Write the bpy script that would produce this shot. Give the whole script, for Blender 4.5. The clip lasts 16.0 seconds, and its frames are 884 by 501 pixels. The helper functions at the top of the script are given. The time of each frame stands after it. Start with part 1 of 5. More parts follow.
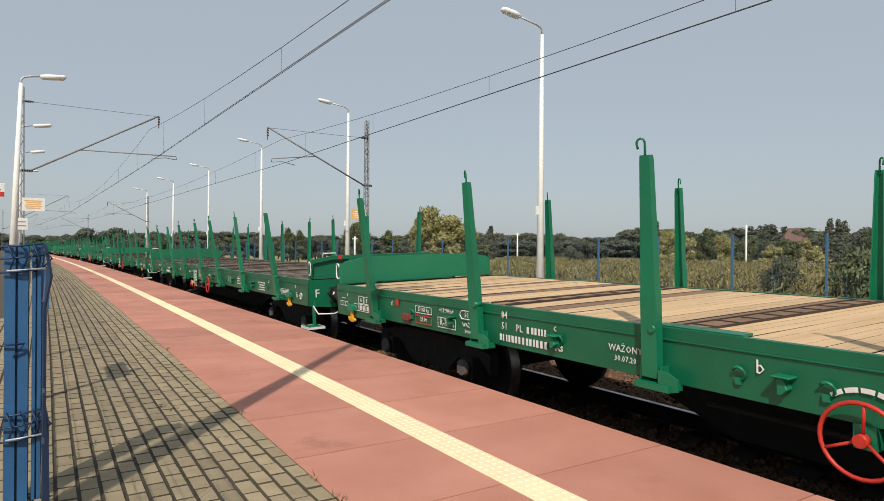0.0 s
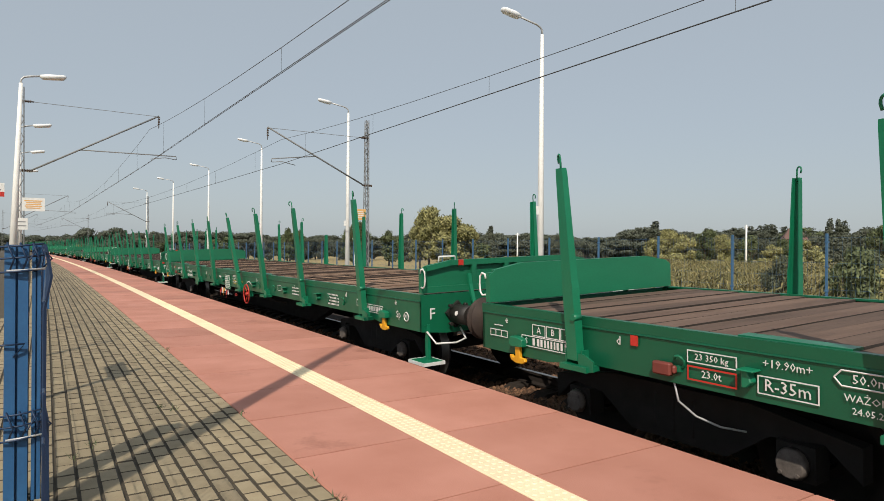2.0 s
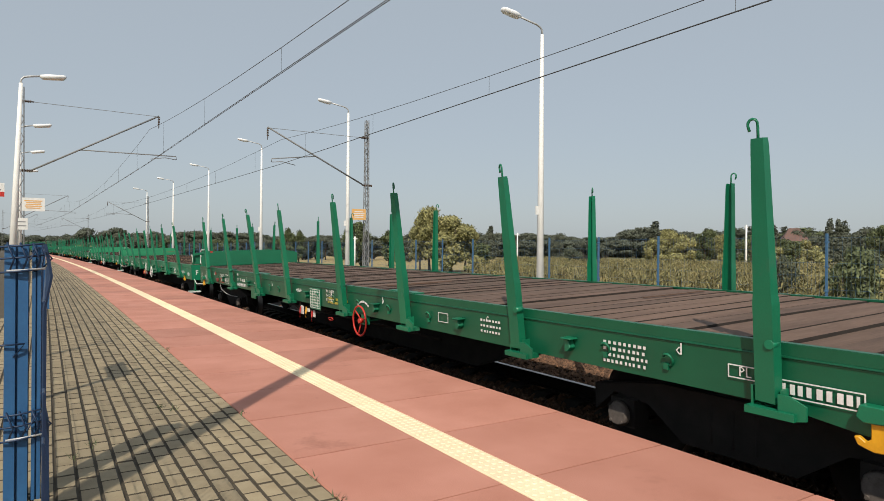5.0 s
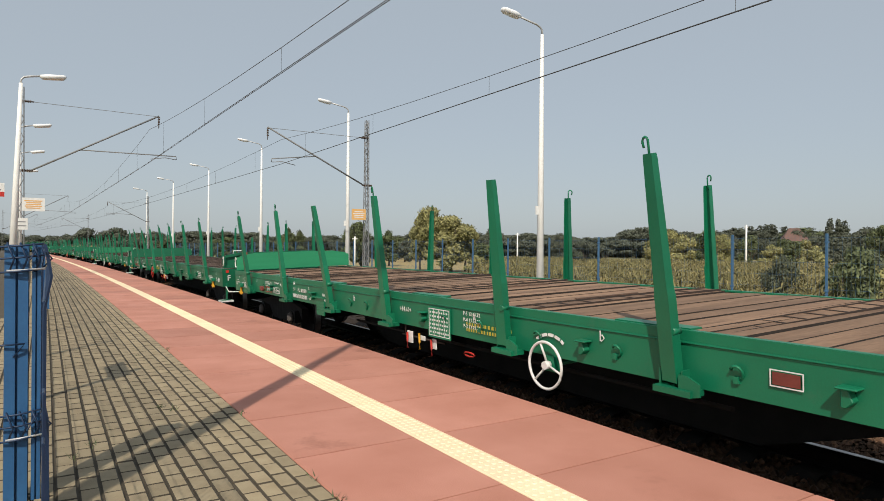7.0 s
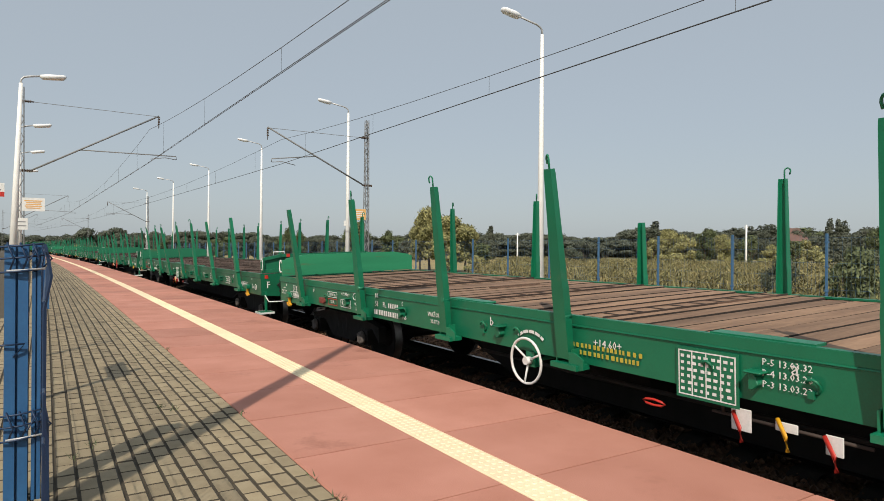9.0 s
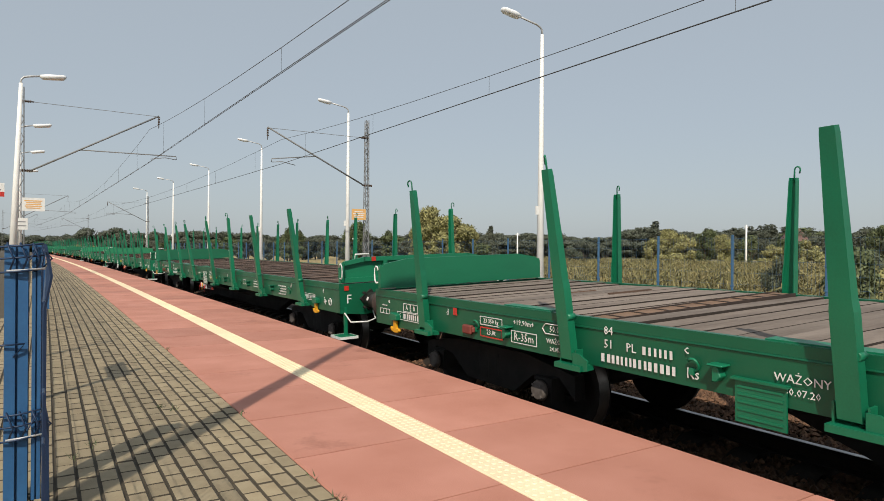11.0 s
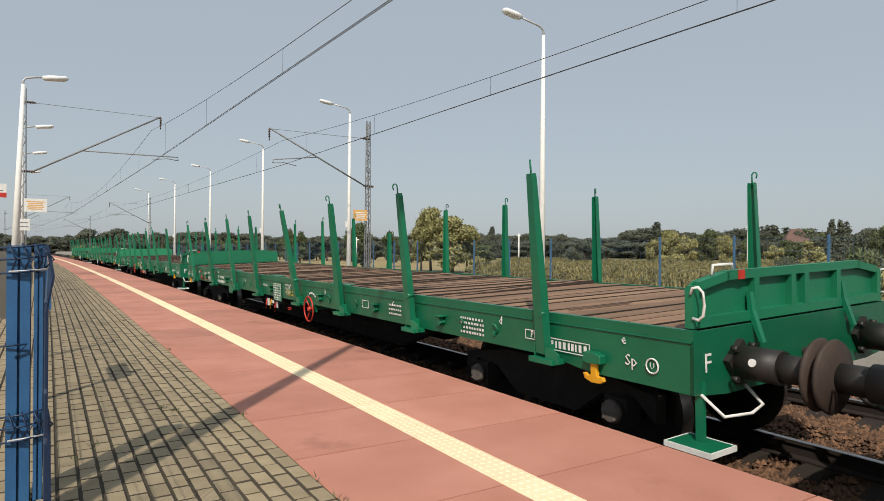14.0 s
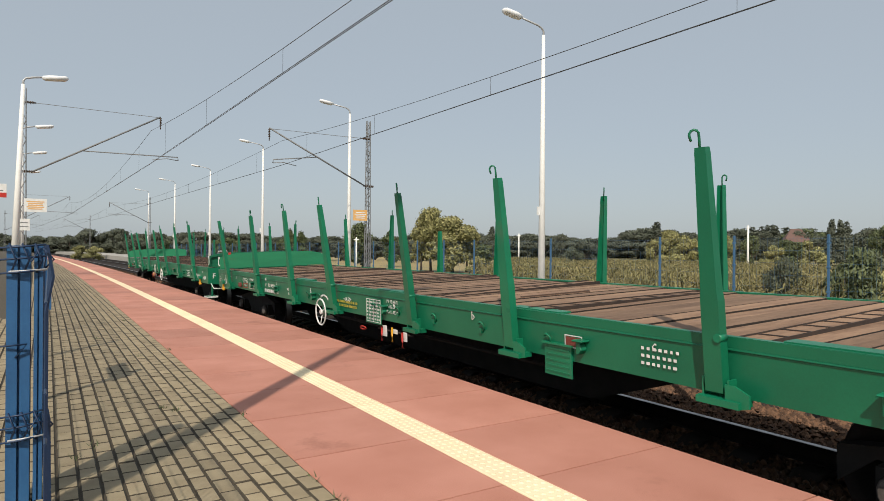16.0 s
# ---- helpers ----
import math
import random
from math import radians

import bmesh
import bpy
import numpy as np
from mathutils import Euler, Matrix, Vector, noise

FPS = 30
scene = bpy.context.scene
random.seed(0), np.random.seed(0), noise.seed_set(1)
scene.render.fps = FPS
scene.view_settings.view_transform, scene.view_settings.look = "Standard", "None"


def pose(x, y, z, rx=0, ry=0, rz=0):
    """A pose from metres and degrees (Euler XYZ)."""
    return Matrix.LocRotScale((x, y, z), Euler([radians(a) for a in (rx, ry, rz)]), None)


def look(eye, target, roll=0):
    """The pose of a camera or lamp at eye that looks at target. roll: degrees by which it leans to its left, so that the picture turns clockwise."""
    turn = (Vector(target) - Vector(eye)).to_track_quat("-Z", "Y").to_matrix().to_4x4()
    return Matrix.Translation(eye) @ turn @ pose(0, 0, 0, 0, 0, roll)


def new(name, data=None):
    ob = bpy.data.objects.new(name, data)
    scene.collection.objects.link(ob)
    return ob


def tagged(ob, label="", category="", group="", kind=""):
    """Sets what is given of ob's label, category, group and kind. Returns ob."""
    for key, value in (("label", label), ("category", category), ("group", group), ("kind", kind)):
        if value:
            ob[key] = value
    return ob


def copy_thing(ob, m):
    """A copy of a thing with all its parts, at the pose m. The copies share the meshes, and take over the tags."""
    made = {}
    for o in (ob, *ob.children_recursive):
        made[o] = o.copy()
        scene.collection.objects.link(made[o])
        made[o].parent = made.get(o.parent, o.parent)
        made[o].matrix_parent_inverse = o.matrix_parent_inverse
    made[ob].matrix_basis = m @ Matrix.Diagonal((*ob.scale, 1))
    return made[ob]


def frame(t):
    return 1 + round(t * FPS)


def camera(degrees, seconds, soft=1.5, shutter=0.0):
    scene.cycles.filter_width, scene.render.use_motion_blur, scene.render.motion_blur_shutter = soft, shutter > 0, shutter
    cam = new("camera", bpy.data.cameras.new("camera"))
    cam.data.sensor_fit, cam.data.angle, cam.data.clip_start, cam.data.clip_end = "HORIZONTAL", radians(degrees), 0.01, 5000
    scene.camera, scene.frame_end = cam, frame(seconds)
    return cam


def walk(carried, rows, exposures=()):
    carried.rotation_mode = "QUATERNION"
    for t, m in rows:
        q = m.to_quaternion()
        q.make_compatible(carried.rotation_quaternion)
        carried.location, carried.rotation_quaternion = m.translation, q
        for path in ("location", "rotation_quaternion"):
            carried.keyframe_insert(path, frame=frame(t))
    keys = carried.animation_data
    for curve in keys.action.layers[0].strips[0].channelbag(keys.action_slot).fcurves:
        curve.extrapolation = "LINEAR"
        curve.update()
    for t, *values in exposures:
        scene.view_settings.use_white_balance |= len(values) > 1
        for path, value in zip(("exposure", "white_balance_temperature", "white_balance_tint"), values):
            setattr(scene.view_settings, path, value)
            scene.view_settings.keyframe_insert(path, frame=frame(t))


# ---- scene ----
CANT = 2.1            # the tracks lean towards the near platform, in degrees
CURVE = 3400.0        # twice the radius of the line's gentle curve, in metres
TX, TZ = 5.365, -0.521  # centre of the near track, at rail height
TX2 = 9.45            # centre of the far track
SPEED = 21.844

cam = camera(70.96, 16.0, 0.65)
EYE = Vector((0, 0, 1.322))


def aim(yaw, pitch):
    a, b = radians(yaw), radians(pitch)
    return Vector((math.sin(a) * math.cos(b), math.cos(a) * math.cos(b), math.sin(b)))


# a hand-held camera on one spot: small turns only (seconds, yaw, pitch)
TURNS = [(0, 0, 0), (3.7, 0, 0), (4.0, 0, .06), (4.5, 0, 0), (6.3, 0, 0), (8.2, 0, 0), (8.5, -.03, .06), (8.8, 0, 0), (11.5, 0, 0),
         (12.0, -.1, .07), (12.5, -.13, 0), (13.0, -.13, .06), (13.5, -.16, .19), (14.0, -.13, .07), (14.5, -.16, .19),
         (15.0, -.19, .27), (15.5, -.15, .17), (16.0, -.13, .07)]
walk(cam, [(t, look(EYE, EYE + aim(32.312 + a, -0.139 + b), 0.4985)) for t, a, b in TURNS])

# ---- light ----
world = bpy.data.worlds.new("sky")
scene.world = world
world.use_nodes = True
wn, wl = world.node_tree.nodes, world.node_tree.links
sky = wn.new("ShaderNodeTexSky")
sky.sky_type, sky.sun_disc = "NISHITA", False
SUN_EL, SUN_AZ = 44.0, 219.7     # the sun stands behind the camera; azimuth clockwise from +y
sky.sun_elevation, sky.sun_rotation = radians(SUN_EL), radians(SUN_AZ)
sky.air_density, sky.dust_density, sky.ozone_density = 1.0, 2.0, 1.0
haze = wn.new("ShaderNodeMix")          # thin even haze over the whole sky
haze.data_type = "RGBA"
haze.inputs[0].default_value = 0.72
haze.inputs[7].default_value = (4.95, 5.5, 5.9, 1)
wl.new(sky.outputs[0], haze.inputs[6])
wl.new(haze.outputs[2], wn["Background"].inputs[0])
wn["Background"].inputs[1].default_value = 0.1
sun = new("sun", bpy.data.lights.new("sun", "SUN"))
sun.data.energy, sun.data.angle, sun.data.color = 4.0, radians(0.6), (1.0, 0.91, 0.78)
SUNDIR = Vector((math.sin(radians(SUN_AZ)) * math.cos(radians(SUN_EL)), math.cos(radians(SUN_AZ)) * math.cos(radians(SUN_EL)), math.sin(radians(SUN_EL))))
sun.matrix_world = look(SUNDIR * 50, (0, 0, 0))
scene.view_settings.exposure = 0.0


# ---- materials ----
def mat(name, a, b=None, rough=0.6, scale=6.0, fine=60.0, bump=0.1, metal=0.0, each=0.0, dirt=None, dirt_at=0.62, stretch=(1, 1, 1), coat=0.0):
    """Colour between a and b by noise at two scales; each: brightness spread from piece to piece; dirt: a third colour in patches."""
    m = bpy.data.materials.new(name)
    m.use_nodes = True
    nt = m.node_tree
    n, l = nt.nodes, nt.links
    p = n["Principled BSDF"]
    b = b or tuple(c * 0.7 for c in a)
    tc = n.new("ShaderNodeTexCoord")
    mp = n.new("ShaderNodeMapping")
    mp.inputs["Scale"].default_value = stretch
    l.new(tc.outputs["Object"], mp.inputs[0])
    info = n.new("ShaderNodeObjectInfo")
    off = n.new("ShaderNodeVectorMath")
    off.operation = "MULTIPLY_ADD"
    l.new(info.outputs["Random"], off.inputs[0])
    off.inputs[1].default_value = (37.0, 19.0, 53.0)
    l.new(mp.outputs[0], off.inputs[2])
    big, small = n.new("ShaderNodeTexNoise"), n.new("ShaderNodeTexNoise")
    big.inputs["Scale"].default_value, big.inputs["Detail"].default_value = scale, 6
    small.inputs["Scale"].default_value, small.inputs["Detail"].default_value = fine, 3
    for q in (big, small):
        l.new(off.outputs[0], q.inputs["Vector"])
    add = n.new("ShaderNodeMath")
    add.operation = "MULTIPLY_ADD"
    l.new(small.outputs[0], add.inputs[0])
    add.inputs[1].default_value = 0.5
    l.new(big.outputs[0], add.inputs[2])
    ramp = n.new("ShaderNodeMapRange")
    ramp.inputs["From Min"].default_value, ramp.inputs["From Max"].default_value = 0.5, 1.0
    l.new(add.outputs[0], ramp.inputs[0])
    mix = n.new("ShaderNodeMix")
    mix.data_type = "RGBA"
    mix.inputs[6].default_value, mix.inputs[7].default_value = (*a, 1), (*b, 1)
    l.new(ramp.outputs[0], mix.inputs[0])
    col = mix.outputs[2]
    if dirt:
        third = n.new("ShaderNodeTexNoise")
        third.inputs["Scale"].default_value, third.inputs["Detail"].default_value = scale * 0.6, 8
        third.inputs["Roughness"].default_value = 0.7
        l.new(off.outputs[0], third.inputs["Vector"])
        r2 = n.new("ShaderNodeMapRange")
        r2.inputs["From Min"].default_value, r2.inputs["From Max"].default_value = dirt_at, dirt_at + 0.12
        l.new(third.outputs[0], r2.inputs[0])
        m2 = n.new("ShaderNodeMix")
        m2.data_type = "RGBA"
        m2.inputs[7].default_value = (*dirt, 1)
        l.new(r2.outputs[0], m2.inputs[0])
        l.new(col, m2.inputs[6])
        col = m2.outputs[2]
    if each:
        hs = n.new("ShaderNodeHueSaturation")
        rnd = info.outputs["Random"] if each > 0 else n.new("ShaderNodeNewGeometry").outputs["Random Per Island"]
        mr = n.new("ShaderNodeMapRange")
        mr.inputs["To Min"].default_value, mr.inputs["To Max"].default_value = 1 - abs(each), 1 + abs(each)
        l.new(rnd, mr.inputs[0])
        l.new(mr.outputs[0], hs.inputs["Value"])
        l.new(col, hs.inputs["Color"])
        col = hs.outputs[0]
    l.new(col, p.inputs["Base Color"])
    rr = n.new("ShaderNodeMapRange")
    rr.inputs["To Min"].default_value, rr.inputs["To Max"].default_value = max(rough - 0.12, 0.05), min(rough + 0.12, 1)
    l.new(big.outputs[0], rr.inputs[0])
    l.new(rr.outputs[0], p.inputs["Roughness"])
    p.inputs["Metallic"].default_value = metal
    p.inputs["Coat Weight"].default_value = coat
    if bump:
        bp = n.new("ShaderNodeBump")
        bp.inputs["Strength"].default_value, bp.inputs["Distance"].default_value = bump, 0.01
        l.new(add.outputs[0], bp.inputs["Height"])
        l.new(bp.outputs[0], p.inputs["Normal"])
    return m


GREEN = mat("green_paint", (0.005, 0.168, 0.082), (0.0035, 0.128, 0.062), 0.42, 2.2, 90, 0.06, each=0.14, dirt=(0.04, 0.135, 0.08), dirt_at=0.62)
GREEN_DEEP = mat("fresh_green_paint", (0.0035, 0.118, 0.056), (0.0025, 0.09, 0.042), 0.42, 2.2, 90, 0.06, each=0.14, dirt=(0.03, 0.105, 0.06), dirt_at=0.63)
GREEN_WORN = mat("worn_green_paint", (0.007, 0.155, 0.074), (0.005, 0.12, 0.058), 0.5, 1.6, 50, 0.08, each=0.16, dirt=(0.16, 0.085, 0.045), dirt_at=0.655, stretch=(0.55, 1, 1.6))
GREEN_FADED = mat("faded_scraped_green", (0.022, 0.25, 0.115), (0.014, 0.20, 0.092), 0.55, 2.4, 50, 0.1, each=0.15, dirt=(0.14, 0.07, 0.035), dirt_at=0.60, stretch=(0.32, 1, 2.6))
PLANK = mat("weathered_plank", (0.29, 0.178, 0.108), (0.135, 0.078, 0.048), 0.85, 5, 45, 0.5, each=0.24, stretch=(0.18, 1, 1), dirt=(0.06, 0.042, 0.032), dirt_at=0.66)
PLANK_GREY = mat("grey_plank", (0.235, 0.19, 0.155), (0.13, 0.10, 0.08), 0.85, 5, 45, 0.5, each=0.22, stretch=(0.18, 1, 1), dirt=(0.07, 0.052, 0.042), dirt_at=0.66)
PLANK_DARK = mat("dark_plank", (0.15, 0.092, 0.064), (0.075, 0.045, 0.032), 0.85, 5, 45, 0.5, each=0.24, stretch=(0.18, 1, 1), dirt=(0.2, 0.16, 0.12), dirt_at=0.74)
PLANK_NEW = mat("new_plank", (0.62, 0.43, 0.25), (0.48, 0.32, 0.17), 0.7, 4, 40, 0.3, each=0.14, stretch=(0.18, 1, 1), dirt=(0.22, 0.15, 0.10), dirt_at=0.67)
# Plank sides are darker than the tops, so the gaps between boards read dark.
PLANK_SIDE = mat("dark_plank_edge", (0.035, 0.025, 0.02), (0.022, 0.016, 0.013), 0.95, 5, 45, 0.3)
FENCE_FAR = mat("faded_blue_coating", (0.045, 0.12, 0.22), (0.035, 0.095, 0.18), 0.5, 5, 70, 0.05)
BLACK = mat("black_steel", (0.012, 0.012, 0.012), (0.022, 0.018, 0.015), 0.55, 5, 60, 0.1)
RUST = mat("rusty_steel", (0.05, 0.032, 0.024), (0.028, 0.02, 0.017), 0.75, 6, 70, 0.2)
# Running gear grime, taken near black: the deep shade under the wagons is painted in.
DIRTY_SHADED = mat("shaded_brake_dust", (0.014, 0.011, 0.009), (0.009, 0.0075, 0.0065), 0.9, 6, 70, 0.2)
TREAD = mat("wheel_tread", (0.2, 0.19, 0.18), (0.12, 0.115, 0.11), 0.4, 8, 80, 0.02, 0.9)
WHITE = mat("white_paint", (0.78, 0.78, 0.76), (0.62, 0.62, 0.6), 0.5, 9, 60, 0.05)
YELLOW = mat("yellow_paint", (0.75, 0.38, 0.015), (0.6, 0.28, 0.01), 0.45, 9, 60, 0.05)
YMARK = mat("yellow_lettering", (0.5, 0.42, 0.05), (0.4, 0.33, 0.04), 0.5, 9, 60, 0)
RED = mat("red_paint", (0.55, 0.035, 0.022), (0.40, 0.025, 0.016), 0.42, 7, 60, 0.05)
REDDULL = mat("dull_red_paint", (0.19, 0.042, 0.03), (0.13, 0.03, 0.022), 0.6, 7, 60, 0.05)
SLAB = mat("red_concrete", (0.505, 0.228, 0.168), (0.40, 0.165, 0.115), 0.8, 1.6, 170, 0.4, each=0.13, dirt=(0.32, 0.13, 0.09), dirt_at=0.60)
TACTILE = mat("cream_tactile", (0.86, 0.72, 0.49), (0.79, 0.65, 0.42), 0.75, 6, 120, 0.15, each=0.05)
PAVER = mat("grey_paver", (0.33, 0.268, 0.17), (0.255, 0.2, 0.122), 0.85, 8, 130, 0.35, each=0.13)
PAVER_SIDE = mat("soiled_paver_edge", (0.075, 0.06, 0.04), (0.05, 0.04, 0.028), 0.95, 8, 90, 0.2)
PAVER_FAR = mat("grey_paver_far", (0.33, 0.268, 0.17), (0.255, 0.2, 0.122), 0.85, 8, 130, 0.3, each=-0.13)
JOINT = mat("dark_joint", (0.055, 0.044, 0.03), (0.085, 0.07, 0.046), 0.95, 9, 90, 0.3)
CONCRETE = mat("concrete", (0.42, 0.40, 0.36), (0.33, 0.31, 0.28), 0.85, 3, 80, 0.2, dirt=(0.2, 0.19, 0.17))
# Dirty brown bed, darkened further to hold the shade beneath the train.
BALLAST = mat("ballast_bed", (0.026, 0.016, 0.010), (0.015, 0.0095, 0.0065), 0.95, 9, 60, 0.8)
STONE = mat("ballast_stone", (0.17, 0.088, 0.047), (0.065, 0.036, 0.021), 0.9, 9, 80, 0.4, each=-0.5)
# Sleepers and rail sides carry the train's shadow in their near-black colours.
SLEEPER = mat("shade_dark_sleeper", (0.026, 0.018, 0.012), (0.016, 0.0115, 0.0085), 0.95, 5, 60, 0.3)
RAILSTEEL = mat("shaded_rail_side", (0.02, 0.013, 0.0095), (0.014, 0.0095, 0.0075), 0.95, 5, 60, 0.2)
RAILHEAD = mat("rail_head", (0.4, 0.39, 0.38), (0.28, 0.27, 0.26), 0.38, 5, 60, 0.0, 1.0)
GALV = mat("galvanised_steel", (0.50, 0.51, 0.52), (0.40, 0.41, 0.42), 0.5, 6, 60, 0.05, 0.25)
MASTGREY = mat("mast_grey", (0.22, 0.225, 0.23), (0.15, 0.155, 0.16), 0.6, 6, 60, 0.05)
POLE = mat("white_concrete_pole", (0.84, 0.83, 0.80), (0.74, 0.73, 0.70), 0.8, 4, 80, 0.1)
LAMPGREY = mat("lamp_housing", (0.84, 0.85, 0.86), (0.74, 0.75, 0.76), 0.4, 6, 60, 0.02)
WIRE = mat("wire_dark", (0.035, 0.033, 0.03), (0.05, 0.045, 0.04), 0.5, 6, 60, 0)
# The fence's blue again, darkened to paint its wires as shaded.
WIREBLUE_SHADED = mat("shaded_blue_wire", (0.012, 0.035, 0.09), (0.009, 0.026, 0.07), 0.5, 5, 70, 0.05)
BLUE = mat("blue_coating", (0.03, 0.118, 0.27), (0.02, 0.085, 0.21), 0.45, 5, 70, 0.05, dirt=(0.05, 0.10, 0.18), dirt_at=0.68)
SIGNO = mat("orange_sign", (0.72, 0.42, 0.16), (0.66, 0.37, 0.13), 0.5, 6, 60, 0)
CERAMIC = mat("brown_insulator", (0.06, 0.035, 0.025), (0.08, 0.05, 0.03), 0.3, 6, 60, 0)
GRASS = mat("dry_grass", (0.23, 0.185, 0.075), (0.13, 0.125, 0.045), 0.95, 0.05, 1.5, 0.6)
FIELD = mat("field_strip", (0.36, 0.27, 0.12), (0.26, 0.21, 0.09), 0.95, 0.04, 1.0, 0.5)
CORN = mat("ripe_maize", (0.235, 0.195, 0.085), (0.12, 0.12, 0.048), 0.9, 0.7, 9, 0.0, each=-0.45)
LEAF = mat("leaf_green", (0.115, 0.135, 0.056), (0.066, 0.085, 0.036), 0.75, 0.6, 7, 0.0, each=-0.45)
LEAF_AUTUMN = mat("leaf_autumn", (0.30, 0.275, 0.11), (0.17, 0.175, 0.07), 0.75, 0.5, 7, 0.0, each=-0.4)
# Dark foliage greyed and evened out: distance haze is mixed into the leaf colour.
LEAF_HAZED = mat("leaf_hazed", (0.10, 0.112, 0.078), (0.07, 0.08, 0.056), 0.8, 0.3, 6, 0.0, each=-0.25)
LEAF_GREY = mat("leaf_grey", (0.105, 0.12, 0.075), (0.07, 0.08, 0.05), 0.8, 0.6, 7, 0.0, each=-0.35)
BARK = mat("bark", (0.09, 0.07, 0.05), (0.06, 0.045, 0.033), 0.9, 5, 40, 0.5)
ROOF = mat("red_roof", (0.15, 0.085, 0.07), (0.12, 0.07, 0.058), 0.8, 1, 20, 0.2)
PLASTER = mat("pale_wall", (0.33, 0.30, 0.25), (0.27, 0.24, 0.2), 0.85, 1, 20, 0.1)


# ---- mesh helpers ----
def cube(bm, x0, x1, y0, y1, z0, z1, mi=0, m=None):
    v = [bm.verts.new((x, y, z)) for z in (z0, z1) for y in (y0, y1) for x in (x0, x1)]
    if m:
        for q in v:
            q.co = m @ q.co
    for f in ((0, 2, 3, 1), (4, 5, 7, 6), (0, 1, 5, 4), (2, 6, 7, 3), (0, 4, 6, 2), (1, 3, 7, 5)):
        bm.faces.new([v[i] for i in f]).material_index = mi
    return v


def rod(bm, pts, r, n=6, mi=0, closed=False, r2=None):
    """A round bar along the points; r to r2 where it tapers."""
    pts = [Vector(p) for p in pts]
    rings, k = [], len(pts)
    up = Vector((0.123, 0.331, 0.93))
    for i, p in enumerate(pts):
        a = pts[(i - 1) % k] if closed or i else p
        b = pts[(i + 1) % k] if closed or i < k - 1 else p
        d = (b - a).normalized()
        s = d.cross(up)
        if s.length < 0.05:
            s = d.cross(Vector((1, 0, 0)))
        s.normalize()
        t = s.cross(d)
        rad = r if r2 is None else r + (r2 - r) * i / max(k - 1, 1)
        rings.append([bm.verts.new(p + s * rad * math.cos(2 * math.pi * j / n) + t * rad * math.sin(2 * math.pi * j / n)) for j in range(n)])
    for i in range(k if closed else k - 1):
        a, b = rings[i], rings[(i + 1) % k]
        for j in range(n):
            f = bm.faces.new((a[j], a[(j + 1) % n], b[(j + 1) % n], b[j]))
            f.material_index, f.smooth = mi, n > 5
    if not closed:
        bm.faces.new(rings[0][::-1]).material_index = mi
        bm.faces.new(rings[-1]).material_index = mi


def prism(bm, pts, axis, a, b, mi=0):
    """A flat outline (pairs) drawn out along an axis from a to b."""
    def co(p, h):
        return {"x": (h, p[0], p[1]), "y": (p[0], h, p[1]), "z": (p[0], p[1], h)}[axis]
    lo, hi = [bm.verts.new(co(p, a)) for p in pts], [bm.verts.new(co(p, b)) for p in pts]
    k = len(pts)
    for i in range(k):
        bm.faces.new((lo[i], lo[(i + 1) % k], hi[(i + 1) % k], hi[i])).material_index = mi
    bm.faces.new(lo[::-1]).material_index = mi
    bm.faces.new(hi).material_index = mi


def mesh(name, bm, *mats, soft=0.0):
    bmesh.ops.recalc_face_normals(bm, faces=bm.faces)
    if soft:
        bmesh.ops.bevel(bm, geom=[e for e in bm.edges if len(e.link_faces) == 2 and e.calc_face_angle(0) > 0.6], offset=soft, segments=1, affect="EDGES")
    me = bpy.data.meshes.new(name)
    bm.to_mesh(me)
    bm.free()
    for m in mats:
        me.materials.append(m)
    return me


def part(name, bm, material, parent, label="", soft=0.0):
    me = bm if isinstance(bm, bpy.types.Mesh) else mesh(name, bm, *(material if isinstance(material, (list, tuple)) else (material,)), soft=soft)
    ob = new(name, me)
    ob.parent = parent
    if label:
        ob["label"] = label
    return ob


def thing(name, label, category, group="", kind="", at=None):
    ob = new(name)
    if at:
        ob.matrix_basis = at
    return tagged(ob, label, category, group, kind)


def bend(y):
    return -y * y / CURVE


def heading(y):
    return math.degrees(math.atan(2 * y / CURVE))


def strip_mesh(name, profile, y0, y1, step, *mats, mi=None):
    """A profile (x, z) swept along the curving line."""
    n = max(1, int((y1 - y0) / step))
    bm = bmesh.new()
    rows = [[bm.verts.new((x + bend(y0 + (y1 - y0) * i / n), y0 + (y1 - y0) * i / n, z)) for x, z in profile] for i in range(n + 1)]
    for a, b in zip(rows, rows[1:]):
        for j in range(len(profile) - 1):
            bm.faces.new((a[j], a[j + 1], b[j + 1], b[j])).material_index = mi[j] if mi else 0
    return mesh(name, bm, *mats)


LETTERS = {}


def lettering(text, size):
    """Flat letters as a mesh, centred, in the x-z plane, facing -y."""
    key = (text, size)
    if key not in LETTERS:
        cu = bpy.data.curves.new("letters", "FONT")
        cu.body, cu.size, cu.align_x, cu.align_y, cu.extrude, cu.resolution_u = text, size, "CENTER", "CENTER", 0.001, 1
        ob = bpy.data.objects.new("letters", cu)
        me = bpy.data.meshes.new_from_object(ob)
        bpy.data.objects.remove(ob)
        LETTERS[key] = me
    return LETTERS[key]


# ---- ground, tracks and platforms ----
tagged(new("ground", strip_mesh("ground", [(-900, -1.35), (-3.2, -1.25), (-2.9, -0.62), (TX - 2.6, -1.15), (TX2 + 1.5, -1.15), (TX2 + 2.6, -1.0), (TX2 + 7.2, -0.9), (TX2 + 9, -1.3), (60, -1.45), (140, -1.0), (2500, 4.0)], -60, 1900, 40, GRASS)),
       "flat dry grassland and fields beside the railway", "ground", kind="structure")
